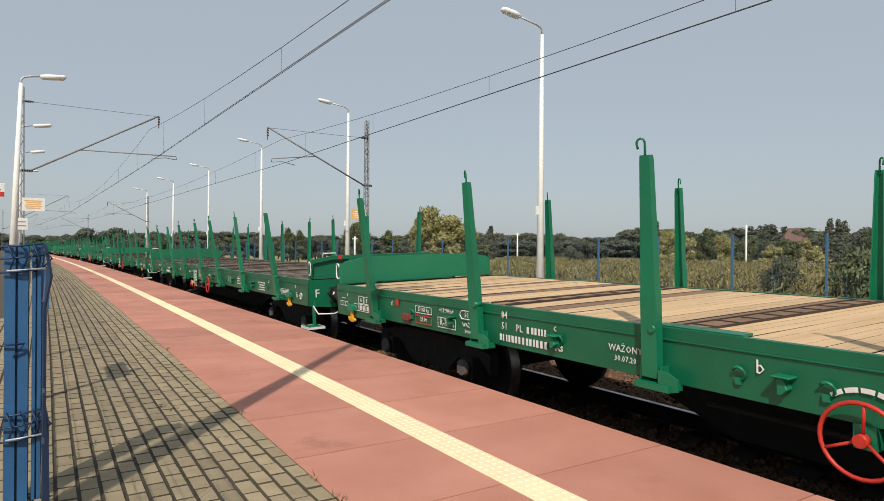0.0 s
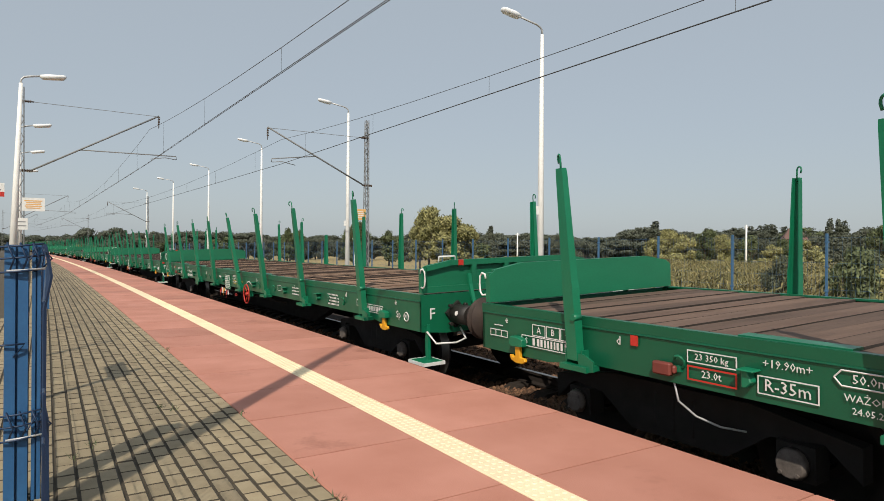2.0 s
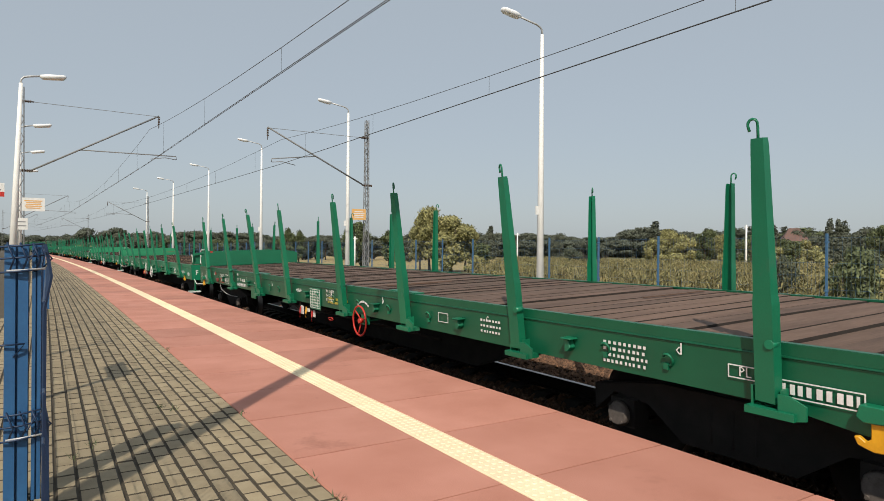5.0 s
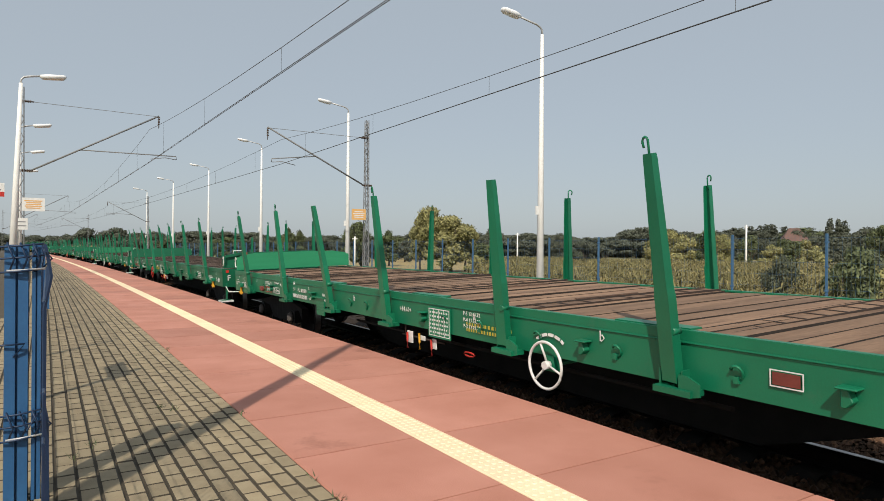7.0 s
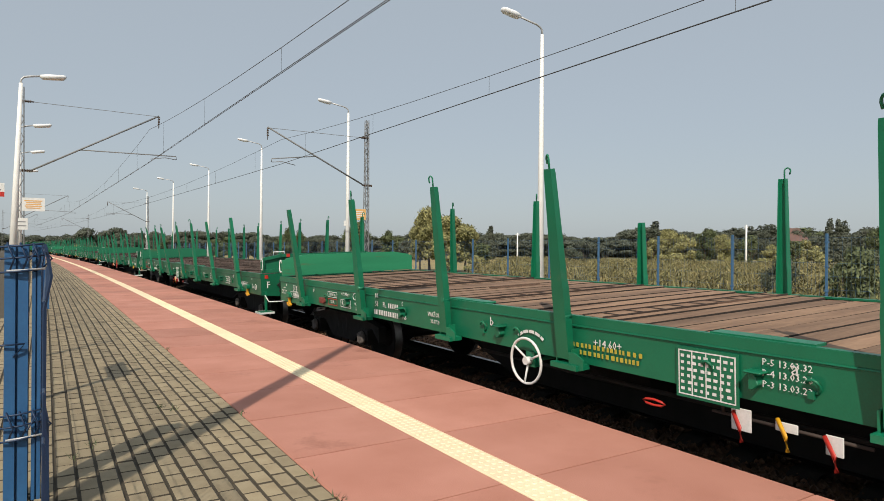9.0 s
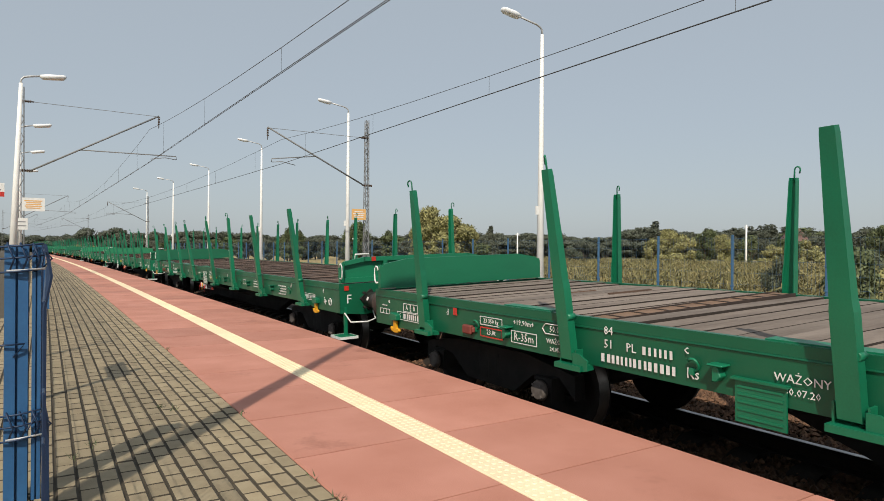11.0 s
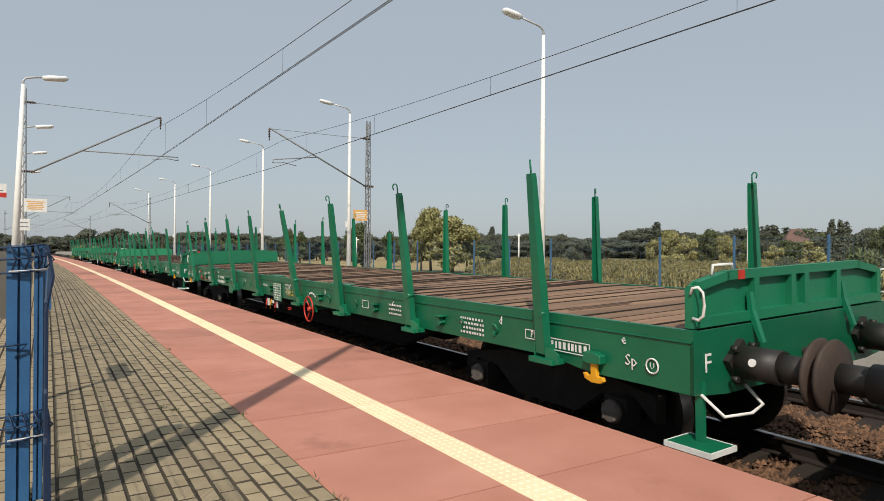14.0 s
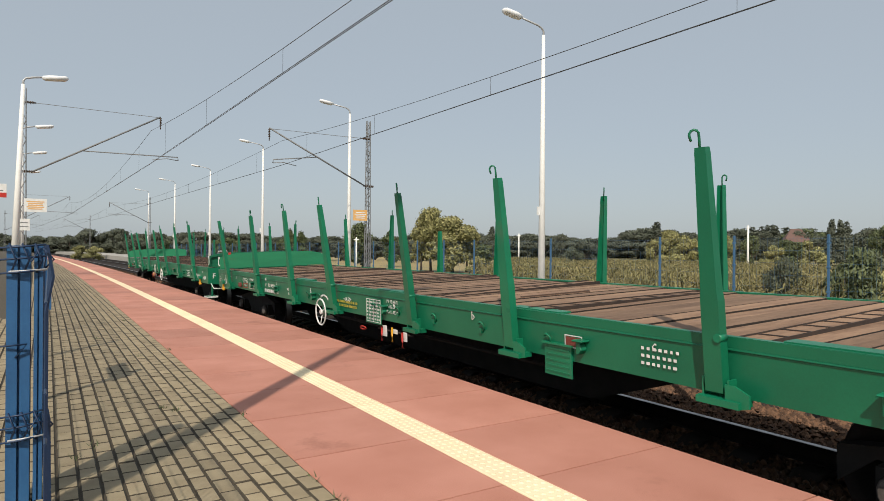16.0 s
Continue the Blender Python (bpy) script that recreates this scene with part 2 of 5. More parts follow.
tagged(new("field_strip", strip_mesh("field_strip", [(42, -1.36), (60, -1.30), (95, -1.13)], 20, 330, 10, FIELD)), "pale harvested strip of farmland behind the maize", "field", kind="structure")


def track_frame(x, z, y, s=1):
    """A pose on the curving, leaning line at distance y."""
    return Matrix.Translation((x + bend(y), y, z)) @ pose(0, 0, 0, 0, 0, heading(y)) @ pose(0, 0, 0, 0, -CANT, 0)


def lean(x, u, v):
    c, s = math.cos(radians(CANT)), math.sin(radians(CANT))
    return (x + u * c - v * s, TZ + u * s + v * c)


def build_track(tx):
    label = "electrified railway track on brown stone ballast"
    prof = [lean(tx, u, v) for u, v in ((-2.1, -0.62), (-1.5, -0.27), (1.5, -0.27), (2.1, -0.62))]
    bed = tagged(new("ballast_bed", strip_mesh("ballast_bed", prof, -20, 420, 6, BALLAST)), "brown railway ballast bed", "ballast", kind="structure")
    head = [(-0.036, 0.0), (-0.03, 0.004), (0.03, 0.004), (0.036, 0.0)]
    side = [(-0.062, -0.17), (-0.062, -0.155), (-0.012, -0.135), (-0.012, -0.04), (-0.036, -0.03), (-0.036, 0), (-0.03, 0.004), (0.03, 0.004), (0.036, 0), (0.036, -0.03), (0.012, -0.04), (0.012, -0.135), (0.062, -0.155), (0.062, -0.17)]
    for u in (-0.7535, 0.7535):
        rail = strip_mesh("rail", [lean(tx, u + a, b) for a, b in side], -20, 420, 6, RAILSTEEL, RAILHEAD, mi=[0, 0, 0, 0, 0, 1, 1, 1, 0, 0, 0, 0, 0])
        tagged(new("rail", rail), "steel rail with a bright worn running surface", "rail", kind="structure")
    bm = bmesh.new()
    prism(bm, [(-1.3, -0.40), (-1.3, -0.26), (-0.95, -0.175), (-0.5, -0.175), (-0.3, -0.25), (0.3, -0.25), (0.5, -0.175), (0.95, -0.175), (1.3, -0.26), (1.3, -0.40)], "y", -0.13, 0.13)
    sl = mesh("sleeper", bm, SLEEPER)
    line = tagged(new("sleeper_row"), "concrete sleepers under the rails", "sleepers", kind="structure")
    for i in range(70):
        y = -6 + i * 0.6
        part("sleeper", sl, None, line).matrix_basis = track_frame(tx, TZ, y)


for tx in (TX, TX2):
    build_track(tx)

rng = np.random.default_rng(5)


def stones(name, count, box, label, size=(0.022, 0.05)):
    base = np.array([(1, 0, 0), (-1, 0, 0), (0, 1, 0), (0, -1, 0), (0, 0, 1), (0, 0, -1)], float)
    tri = np.array([(0, 2, 4), (2, 1, 4), (1, 3, 4), (3, 0, 4), (2, 0, 5), (1, 2, 5), (3, 1, 5), (0, 3, 5)])
    x0, x1, y0, y1 = box
    u, y = rng.uniform(x0, x1, count), rng.uniform(y0, y1, count)
    c, s = math.cos(radians(CANT)), math.sin(radians(CANT))
    v = -0.25 + rng.uniform(-0.015, 0.03, count)
    far = u > (TX2 - TX) / 2                 # those of the far track
    u = np.where(far, u - (TX2 - TX), u)
    v = np.where(np.abs(u) > 1.5, v - (np.abs(u) - 1.5) * 0.58, v)
    r = rng.uniform(*size, (count, 1, 1))
    verts = base[None] * r * rng.uniform(0.6, 1.3, (count, 6, 1))
    ang = rng.uniform(0, 6.28, count)
    rot = np.stack([np.stack([np.cos(ang), -np.sin(ang), 0 * ang], -1), np.stack([np.sin(ang), np.cos(ang), 0 * ang], -1), np.stack([0 * ang, 0 * ang, 0 * ang + 0.8], -1)], 1)
    verts = np.einsum("nij,nkj->nki", rot, verts)
    verts[:, :, 0] += (u * c - v * s + np.where(far, TX2, TX) - y * y / CURVE)[:, None]
    verts[:, :, 1] += y[:, None]
    verts[:, :, 2] += (u * s + v * c + TZ)[:, None]
    faces = (tri[None] + 6 * np.arange(count)[:, None, None]).reshape(-1, 3)
    me = bpy.data.meshes.new(name)
    me.from_pydata(verts.reshape(-1, 3).tolist(), [], faces.tolist())
    me.materials.append(STONE)
    return tagged(new(name, me), label, "ballast stones", kind="stuff")


stones("ballast_stones", 26000, (-1.9, 4.0, -1, 16), "loose rusty brown ballast stones between the rails")
stones("ballast_stones", 26000, (2.0, 6.0, 0, 16), "rusty brown ballast stones of the far track", (0.028, 0.06))
stones("ballast_stones", 26000, (-1.9, 4.2, 0, 9), "loose rusty brown ballast stones between the tracks", (0.025, 0.055))
stones("ballast_stones", 8000, (-2.0, 2.0, 16, 75), "rusty brown ballast stones beside the rails", (0.03, 0.07))

EDGE = 3.55
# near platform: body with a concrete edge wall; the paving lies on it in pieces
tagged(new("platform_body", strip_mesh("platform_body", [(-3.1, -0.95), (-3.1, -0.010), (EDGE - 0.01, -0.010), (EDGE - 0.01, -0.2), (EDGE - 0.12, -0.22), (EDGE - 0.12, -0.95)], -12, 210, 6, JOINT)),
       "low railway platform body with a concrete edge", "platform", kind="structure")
FAR_EDGE = TX2 + 1.70
tagged(new("far_platform", strip_mesh("far_platform", [(FAR_EDGE, -0.95), (FAR_EDGE, 0.0), (17.0, 0.0), (17.2, -1.2)], -12, 210, 6, CONCRETE)),
       "low concrete platform across the tracks", "platform", kind="structure")
slabs = tagged(new("platform_paving"), "red concrete slabs, cream tactile strip and grey brick paving", "paving", kind="structure")


def slab_mesh(name, w, l, h, material, studs=False):
    bm = bmesh.new()
    b = 0.006
    prism(bm, [(-w / 2, -h), (-w / 2, -b), (-w / 2 + b, 0), (w / 2 - b, 0), (w / 2, -b), (w / 2, -h)], "y", -l / 2, l / 2)
    if studs:
        nx, ny = 4, int(l / 0.0575)
        for i in range(nx):
            for j in range(ny):
                cx, cy = (i + 0.5) / nx * (w - 0.02) - (w - 0.02) / 2, (j + 0.5) / ny * l - l / 2
                lo = [bm.verts.new((cx + 0.0165 * math.cos(k * 1.0472), cy + 0.0165 * math.sin(k * 1.0472), 0)) for k in range(6)]
                hi = [bm.verts.new((cx + 0.011 * math.cos(k * 1.0472), cy + 0.011 * math.sin(k * 1.0472), 0.006)) for k in range(6)]
                for k in range(6):
                    bm.faces.new((lo[k], lo[(k + 1) % 6], hi[(k + 1) % 6], hi[k]))
                bm.faces.new(hi)
    return mesh(name, bm, material)


SX0, SX1, SX2 = 1.298, 2.176, 2.412
left_slab = slab_mesh("slab", SX1 - SX0 - 0.004, 0.988, 0.07, SLAB)
right_slab = slab_mesh("slab", EDGE - SX2 - 0.004, 0.988, 0.07, SLAB)
tac = slab_mesh("tactile_tile", SX2 - SX1 - 0.004, 0.498, 0.068, TACTILE, True)
tac_far = slab_mesh("tactile_tile", SX2 - SX1 - 0.004, 0.998, 0.068, TACTILE)
for i in range(-11, 110):
    y = i + 0.265
    turn = pose(0, 0, 0, 0, 0, heading(y))
    for me, x in ((left_slab, (SX0 + SX1) / 2), (right_slab, (SX2 + EDGE) / 2)):
        o = part("slab", me, None, slabs)
        o.matrix_basis = Matrix.Translation((x + bend(y), y, 0.0008 * math.sin(i * 7.3 + x * 5))) @ turn
    if i < 18:
        for k in (-0.25, 0.25):
            part("tactile_tile", tac, None, slabs).matrix_basis = Matrix.Translation(((SX1 + SX2) / 2 + bend(y + k), y + k, 0.003)) @ turn
    else:
        part("tactile_tile", tac_far, None, slabs).matrix_basis = Matrix.Translation(((SX1 + SX2) / 2 + bend(y), y, 0.003)) @ turn

# grey pavers, 20 x 10.5 cm with their joints, laid in rows along the platform
PW, PL = 0.105, 0.198
bm = bmesh.new()
w, l, b = PW - 0.0085, PL - 0.0075, 0.006
lo = [bm.verts.new((x, y, -0.07)) for x, y in ((-w / 2, -l / 2), (w / 2, -l / 2), (w / 2, l / 2), (-w / 2, l / 2))]
mid = [bm.verts.new((x, y, -b)) for x, y in ((-w / 2, -l / 2), (w / 2, -l / 2), (w / 2, l / 2), (-w / 2, l / 2))]
hi = [bm.verts.new((x, y, 0)) for x, y in ((-w / 2 + b, -l / 2 + b), (w / 2 - b, -l / 2 + b), (w / 2 - b, l / 2 - b), (-w / 2 + b, l / 2 - b))]
for r0, r1 in ((lo, mid), (mid, hi)):
    for k in range(4):
        bm.faces.new((r0[k], r0[(k + 1) % 4], r1[(k + 1) % 4], r1[k])).material_index = 1
bm.faces.new(hi)
paver = mesh("paver", bm, PAVER, PAVER_SIDE)
pv, pf_ = [tuple(v.co) for v in paver.vertices], [tuple(p.vertices) for p in paver.polygons]
verts, faces, laid = [], [], 0
rp = random.Random(3)
for c in range(42):
    x = SX0 - PW * (c + 0.5)
    y0, y1 = (-10, 70) if x > -0.4 else (-10, 14)
    for r in range(int(y0 / PL), int(y1 / PL)):
        y = (r + 0.5 * (c % 2)) * PL
        z = rp.uniform(-0.003, 0.002)
        tilt = Matrix.Translation((x + bend(y), y, z)) @ Euler((rp.uniform(-.012, .012), rp.uniform(-.012, .012), rp.uniform(-.01, .01) - 2 * y / CURVE * 0)).to_matrix().to_4x4()
        if 2.6 < y < 6.2 and c < 16 and laid < 300:
            part("paver", paver, None, slabs).matrix_basis = tilt
            laid += 1
        else:
            k = len(verts)
            verts += [tuple(tilt @ Vector(v)) for v in pv]
            faces += [tuple(k + i for i in f) for f in pf_]
me = bpy.data.meshes.new("paver_field")
me.from_pydata(verts, [], faces)
me.materials.append(PAVER_FAR)
me.materials.append(PAVER_SIDE)
me.polygons.foreach_set("material_index", [0 if k % len(pf_) == len(pf_) - 1 else 1 for k in range(len(faces))])
tagged(part("paver_field", me, None, slabs, "rows of weathered grey brick pavers"), kind="stuff")

# weeds in the joints
bm = bmesh.new()
for cx, cy in ((0.78, 5.55), (0.86, 5.42), (1.31, 5.0), (1.30, 3.05), (0.9, 8.3), (1.3, 8.6), (0.15, 4.5), (0.25, 4.7), (1.29, 3.4), (0.55, 10.2), (1.1, 12.4), (0.3, 3.3)):
    for k in range(16):
        a, h = rp.uniform(0, 6.28), rp.uniform(0.015, 0.05)
        p0 = Vector((cx + rp.uniform(-.03, .03), cy + rp.uniform(-.05, .05), -0.01))
        d = Vector((math.cos(a), math.sin(a), 0))
        s = Vector((-d.y, d.x, 0)) * 0.005
        bm.faces.new([bm.verts.new(q) for q in (p0 - s, p0 + s, p0 + d * h * 0.9 + Vector((0, 0, h)))])
tagged(new("joint_weeds", mesh("joint_weeds", bm, LEAF)), "small weeds growing in the paving joints", "weeds", kind="stuff")


# ---- wagons ----
BODY = 9.3       # half the length of the frame
HALF = 1.48      # half the width
TOP = 1.335
STAKES = (1.42, 3.87, 6.10, 8.02, 10.52, 12.46, 14.65, 17.08)


def at(s):
    return BODY - s


PLANK_BOX = {}
for key, m_ in (("brown", PLANK), ("grey", PLANK_GREY), ("dark", PLANK_DARK), ("new", PLANK_NEW)):
    q = bmesh.new()
    gap = 0.0015 if key == "new" else 0.004      # two narrow boards, side by side on one batten
    edge = 0.1195 if key == "new" else 0.118
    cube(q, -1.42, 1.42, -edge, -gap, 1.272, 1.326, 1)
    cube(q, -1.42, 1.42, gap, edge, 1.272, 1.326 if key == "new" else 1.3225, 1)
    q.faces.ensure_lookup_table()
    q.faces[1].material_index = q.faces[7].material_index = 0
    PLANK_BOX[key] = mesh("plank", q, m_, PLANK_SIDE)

q = bmesh.new()
cube(q, -1.45, -1.32, -0.35, 0.35, 1.327, 1.345)
HATCH = mesh("hatch_plate", q, GREEN)
q = bmesh.new()
cube(q, -0.026, -0.02, -0.15, 0.15, 0, 0.015)
SLAT = mesh("slat", q, GREEN)

# stake: a tapering post of two flanges with a plate, and a rope hook on its top
q = bmesh.new()
ST_H = 1.63
loops = []
for z, hw, dp in ((0.0, 0.066, 0.078), (0.62, 0.065, 0.078), (0.68, 0.059, 0.073), (ST_H - 0.04, 0.042, 0.055), (ST_H, 0.039, 0.05)):
    t = 0.011       # U section, open towards the wagon
    loops.append([q.verts.new((x, y, z)) for x, y in ((dp, -hw), (0.0, -hw), (0.0, hw), (dp, hw), (dp, hw - t), (t, hw - t), (t, -hw + t), (dp, -hw + t))])
for lo_, hi_ in zip(loops, loops[1:]):
    for k in range(8):
        q.faces.new((lo_[k], lo_[(k + 1) % 8], hi_[(k + 1) % 8], hi_[k]))
for lp_ in (loops[0], loops[-1]):
    for ids in ((0, 1, 6, 7), (1, 2, 5, 6), (2, 3, 4, 5)):
        q.faces.new([lp_[k] for k in ids])
STAKE = mesh("stake", q, GREEN)
q = bmesh.new()
rod(q, [(0.02, 0.0, ST_H - 0.05), (0.02, 0.0, ST_H + 0.06)] + [(0.02, 0.03 - 0.03 * math.cos(a), ST_H + 0.085 + 0.034 * math.sin(a)) for a in (0.3, 0.9, 1.57, 2.2, 2.8, 3.3)] + [(0.02, 0.05, ST_H + 0.045)], 0.009, 6)
HOOK = mesh("hook", q, GREEN)
q = bmesh.new()      # socket at the foot of a stake: one folded plate with two cheeks
prism(q, [(0.03, -0.045), (-0.13, -0.045), (-0.13, 0.0), (0.03, 0.0)], "y", -0.20, 0.11)
for c0 in (-0.10, 0.085):
    cube(q, -0.07, 0.02, c0, c0 + 0.015, -0.01, 0.12)
prism(q, [(-0.20, -0.045), (-0.26, -0.03), (-0.26, 0.055), (-0.16, 0.10), (-0.09, 0.10), (-0.09, -0.045)], "x", -0.105, -0.09)
SOCKET = mesh("stake_socket", q, GREEN)
q = bmesh.new()
rod(q, [(-0.125, 0, 0), (-0.04, 0, 0)], 0.03, 8)
PIN = mesh("pin", q, GREEN)
q = bmesh.new()      # lashing ring
rod(q, [(-0.02 - 0.014 * math.sin(a), 0.04 * math.cos(a) - 0.008, 0.045 * math.sin(a)) for a in (0.5, 1.1, 1.7, 2.3, 2.9, 3.5, 4.1, 4.7)], 0.011, 6)
cube(q, -0.022, 0, -0.014, 0.026, -0.075, -0.03)
RING = mesh("lashing_ring", q, GREEN)
q = bmesh.new()      # swivelling stake rest
cube(q, -0.10, 0.0, -0.08, 0.04, 0.02, 0.035)
prism(q, [(-0.02, 0.02), (-0.05, -0.05), (-0.01, -0.09), (0.02, -0.09), (0.02, 0.02)], "x", -0.07, 0.0)
BRACKET = mesh("side_bracket", q, GREEN, soft=0.006)
q = bmesh.new()      # yellow towing hook
prism(q, [(-0.032, 0.0), (-0.04, -0.13), (-0.10, -0.13), (-0.115, -0.16), (-0.075, -0.185), (0.02, -0.19), (0.10, -0.165), (0.12, -0.12), (0.095, -0.115), (0.06, -0.14), (0.032, -0.12), (0.032, 0.0)], "x", -0.05, -0.015)
TOW = mesh("tow_hook", q, YELLOW, soft=0.005)
q = bmesh.new()
prism(q, [(-0.10, -0.02), (-0.10, 0.05), (-0.03, 0.07), (0.08, 0.07), (0.10, 0.0), (0.06, -0.03)], "x", -0.075, 0.0)
TOWBOX = mesh("tow_hook_mount", q, GREEN, soft=0.006)


def handwheel(colour):
    q = bmesh.new()
    rod(q, [(0, 0.212 * math.cos(k * math.pi / 14), 0.212 * math.sin(k * math.pi / 14)) for k in range(28)], 0.0135, 8, 0, True)
    for k in range(3):
        a = k * 2.0944 + 0.6
        rod(q, [(0.03, 0.02 * math.cos(a), 0.02 * math.sin(a)), (0.012, 0.13 * math.cos(a), 0.13 * math.sin(a)), (0, 0.21 * math.cos(a), 0.21 * math.sin(a))], 0.0105, 6)
    rod(q, [(-0.012, 0, 0), (0.05, 0, 0)], 0.038, 10)
    return mesh("handwheel", q, colour)


WHEELS = {"red": handwheel(RED), "white": handwheel(WHITE)}

q = bmesh.new()      # one wheelset, its axle along x
R_W = 0.475
prof = [(0.09, -0.07), (0.10, 0.09), (0.17, 0.06), (0.20, 0.02), (0.36, 0.0), (0.385, -0.065), (R_W - 0.006, -0.067), (R_W, 0.03), (R_W + 0.026, 0.04), (R_W + 0.024, 0.062), (0.40, 0.066), (0.36, 0.04), (0.20, 0.05), (0.12, -0.05)]
rod(q, [(-1.02, 0, 0), (1.02, 0, 0)], 0.085, 12)
for sg in (-1, 1):
    rings = [[q.verts.new((sg * (0.75 - p[1]), p[0] * math.cos(k * math.pi / 14), p[0] * math.sin(k * math.pi / 14))) for k in range(28)] for p in prof]
    for i, (a, b) in enumerate(zip(rings, rings[1:])):
        for k in range(28):
            f = q.faces.new((a[k], a[(k + 1) % 28], b[(k + 1) % 28], b[k]))
            f.smooth, f.material_index = True, 1 if i in (6, 7) else 0
WSET = mesh("wheelset", q, DIRTY_SHADED, TREAD)
q = bmesh.new()      # bogie frame: side frames with axle boxes, springs, bolster
for sg in (-1, 1):
    x0, x1 = sorted((sg * 0.93, sg * 1.06))
    prism(q, [(-1.38, 0.42), (-1.38, 0.66), (-0.65, 0.78), (0.65, 0.78), (1.38, 0.66), (1.38, 0.42), (1.15, 0.62), (0.78, 0.58), (0.45, 0.34), (-0.45, 0.34), (-0.78, 0.58), (-1.15, 0.62)], "x", x0, x1)
    for yy in (-1.0, 1.0):
        cube(q, *sorted((sg * 0.95, sg * 1.13)), yy - 0.13, yy + 0.13, 0.36, 0.60)
        rod(q, [(sg * 0.95, yy, R_W), (sg * 1.17, yy, R_W)], 0.105, 14)
        rod(q, [(sg * 1.16, yy, R_W), (sg * 1.18, yy, R_W)], 0.06, 10)
    for yy in (-0.18, 0.0, 0.18):
        rod(q, [(sg * 1.0, yy, 0.40), (sg * 1.0, yy, 0.70)], 0.065, 8)
cube(q, -1.0, 1.0, -0.22, 0.22, 0.56, 0.84)
for yy in (-0.35, 0.35):
    rod(q, [(-1.02, yy, 0.42), (1.02, yy, 0.42)], 0.035, 6)
BOGIE = mesh("bogie_frame", q, DIRTY_SHADED)
# Dusty grey, lightened so the colour itself gives the sunlit axle box ends.
DUST_LIT = mat("sunlit_brake_dust", (0.15, 0.125, 0.11), (0.08, 0.066, 0.058), 0.8, 14, 90, 0.2)
q = bmesh.new()      # cover of an axle box, on the near side
rod(q, [(-1.165, 0, R_W), (-1.20, 0, R_W), (-1.215, 0, R_W)], 0.112, 14, 0, False, 0.085)
for k in range(4):
    a = 0.785 + k * 1.5708
    rod(q, [(-1.19, 0.08 * math.cos(a), R_W + 0.08 * math.sin(a)), (-1.225, 0.08 * math.cos(a), R_W + 0.08 * math.sin(a))], 0.014, 6)
AXLE_CAP = mesh("axle_box_cover", q, DUST_LIT)
q = bmesh.new()      # buffer along -y
rod(q, [(0, 0, 0), (0, -0.05, 0)], 0.17, 4)
rod(q, [(0, -0.04, 0), (0, -0.36, 0)], 0.125, 16)
rod(q, [(0, -0.30, 0), (0, -0.58, 0)], 0.10, 16)
for k in range(4):
    a = 0.785 + k * 1.5708
    rod(q, [(0.16 * math.cos(a), -0.04, 0.16 * math.sin(a)), (0.16 * math.cos(a), -0.09, 0.16 * math.sin(a))], 0.025, 6)
BUFFER = mesh("buffer", q, BLACK)
q = bmesh.new()
rings = [[q.verts.new((r * math.cos(k * math.pi / 12), y, r * math.sin(k * math.pi / 12))) for k in range(24)] for r, y in ((0.10, -0.55), (0.24, -0.585), (0.25, -0.60), (0.24, -0.618), (0.12, -0.63))]
for a, b in zip(rings, rings[1:]):
    for k in range(24):
        q.faces.new((a[k], a[(k + 1) % 24], b[(k + 1) % 24], b[k])).smooth = True
q.faces.new(rings[-1])
BHEAD = mesh("buffer_head", q, RUST)

q = bmesh.new()      # end flap of sheet steel: smooth inside, framed outside; local y 0 is the outer side, the wagon lies towards +y
FL = [(-1.45, 0.0), (1.45, 0.0), (1.45, 0.28), (1.36, 0.34), (1.0, 0.40), (-1.0, 0.40), (-1.36, 0.34), (-1.45, 0.28)]
prism(q, FL, "y", 0.055, 0.07)
cube(q, -1.03, 1.03, 0.0, 0.055, 0.33, 0.40)
cube(q, -1.45, 1.45, 0.0, 0.055, 0.0, 0.075)
for x in (-1.45, -0.68, -0.14, 0.07, 0.61, 1.38):
    cube(q, x, x + 0.07, 0.0, 0.055, 0.075, 0.31 if abs(x) > 1 else 0.33)
for sg in (-1, 1):
    prism(q, [(sg * 1.01, 0.33), (sg * 1.37, 0.27), (sg * 1.37, 0.335), (sg * 1.01, 0.398)][::sg], "y", 0.0, 0.055)
FLAP_IN = mesh("end_flap", q, GREEN_WORN)
FLAP_OLD = FLAP_IN.copy()
FLAP_OLD.materials[0] = GREEN_FADED
q = bmesh.new()
prism(q, [(-0.10, -0.16), (-0.07, -0.16), (0.02, 0.06), (0.03, 0.22), (0.0, 0.22), (-0.02, 0.08)], "x", -0.025, 0.025)
FLAP_ARM = mesh("flap_arm", q, GREEN)
q = bmesh.new()
rod(q, [(0, 0.0, 0.0), (0, -0.05, -0.01), (0, -0.085, 0.025), (0, -0.095, 0.10), (0, -0.085, 0.19), (0, -0.05, 0.225), (0, 0.0, 0.215), (0, 0.015, 0.17)], 0.011, 6)
LOOP = mesh("grab_handle", q, WHITE)
q = bmesh.new()
rod(q, [(-0.13, 0, 0.0), (-0.12, 0, 0.075), (0.12, 0, 0.075), (0.13, 0, 0.0)], 0.011, 6)
LOOP_TOP = mesh("grab_handle", q, WHITE)
q = bmesh.new()
cube(q, -0.036, 0.036, -0.012, 0.0, -0.036, 0.036)
REFLECT = mesh("reflector", q, RED)
q = bmesh.new()      # foot step: strut and board with a white rim
cube(q, -0.02, 0.02, -0.03, 0.03, 0.02, 0.46)
cube(q, -0.17, 0.11, -0.19, 0.17, 0.0, 0.02)
STEP = mesh("foot_step", q, GREEN)
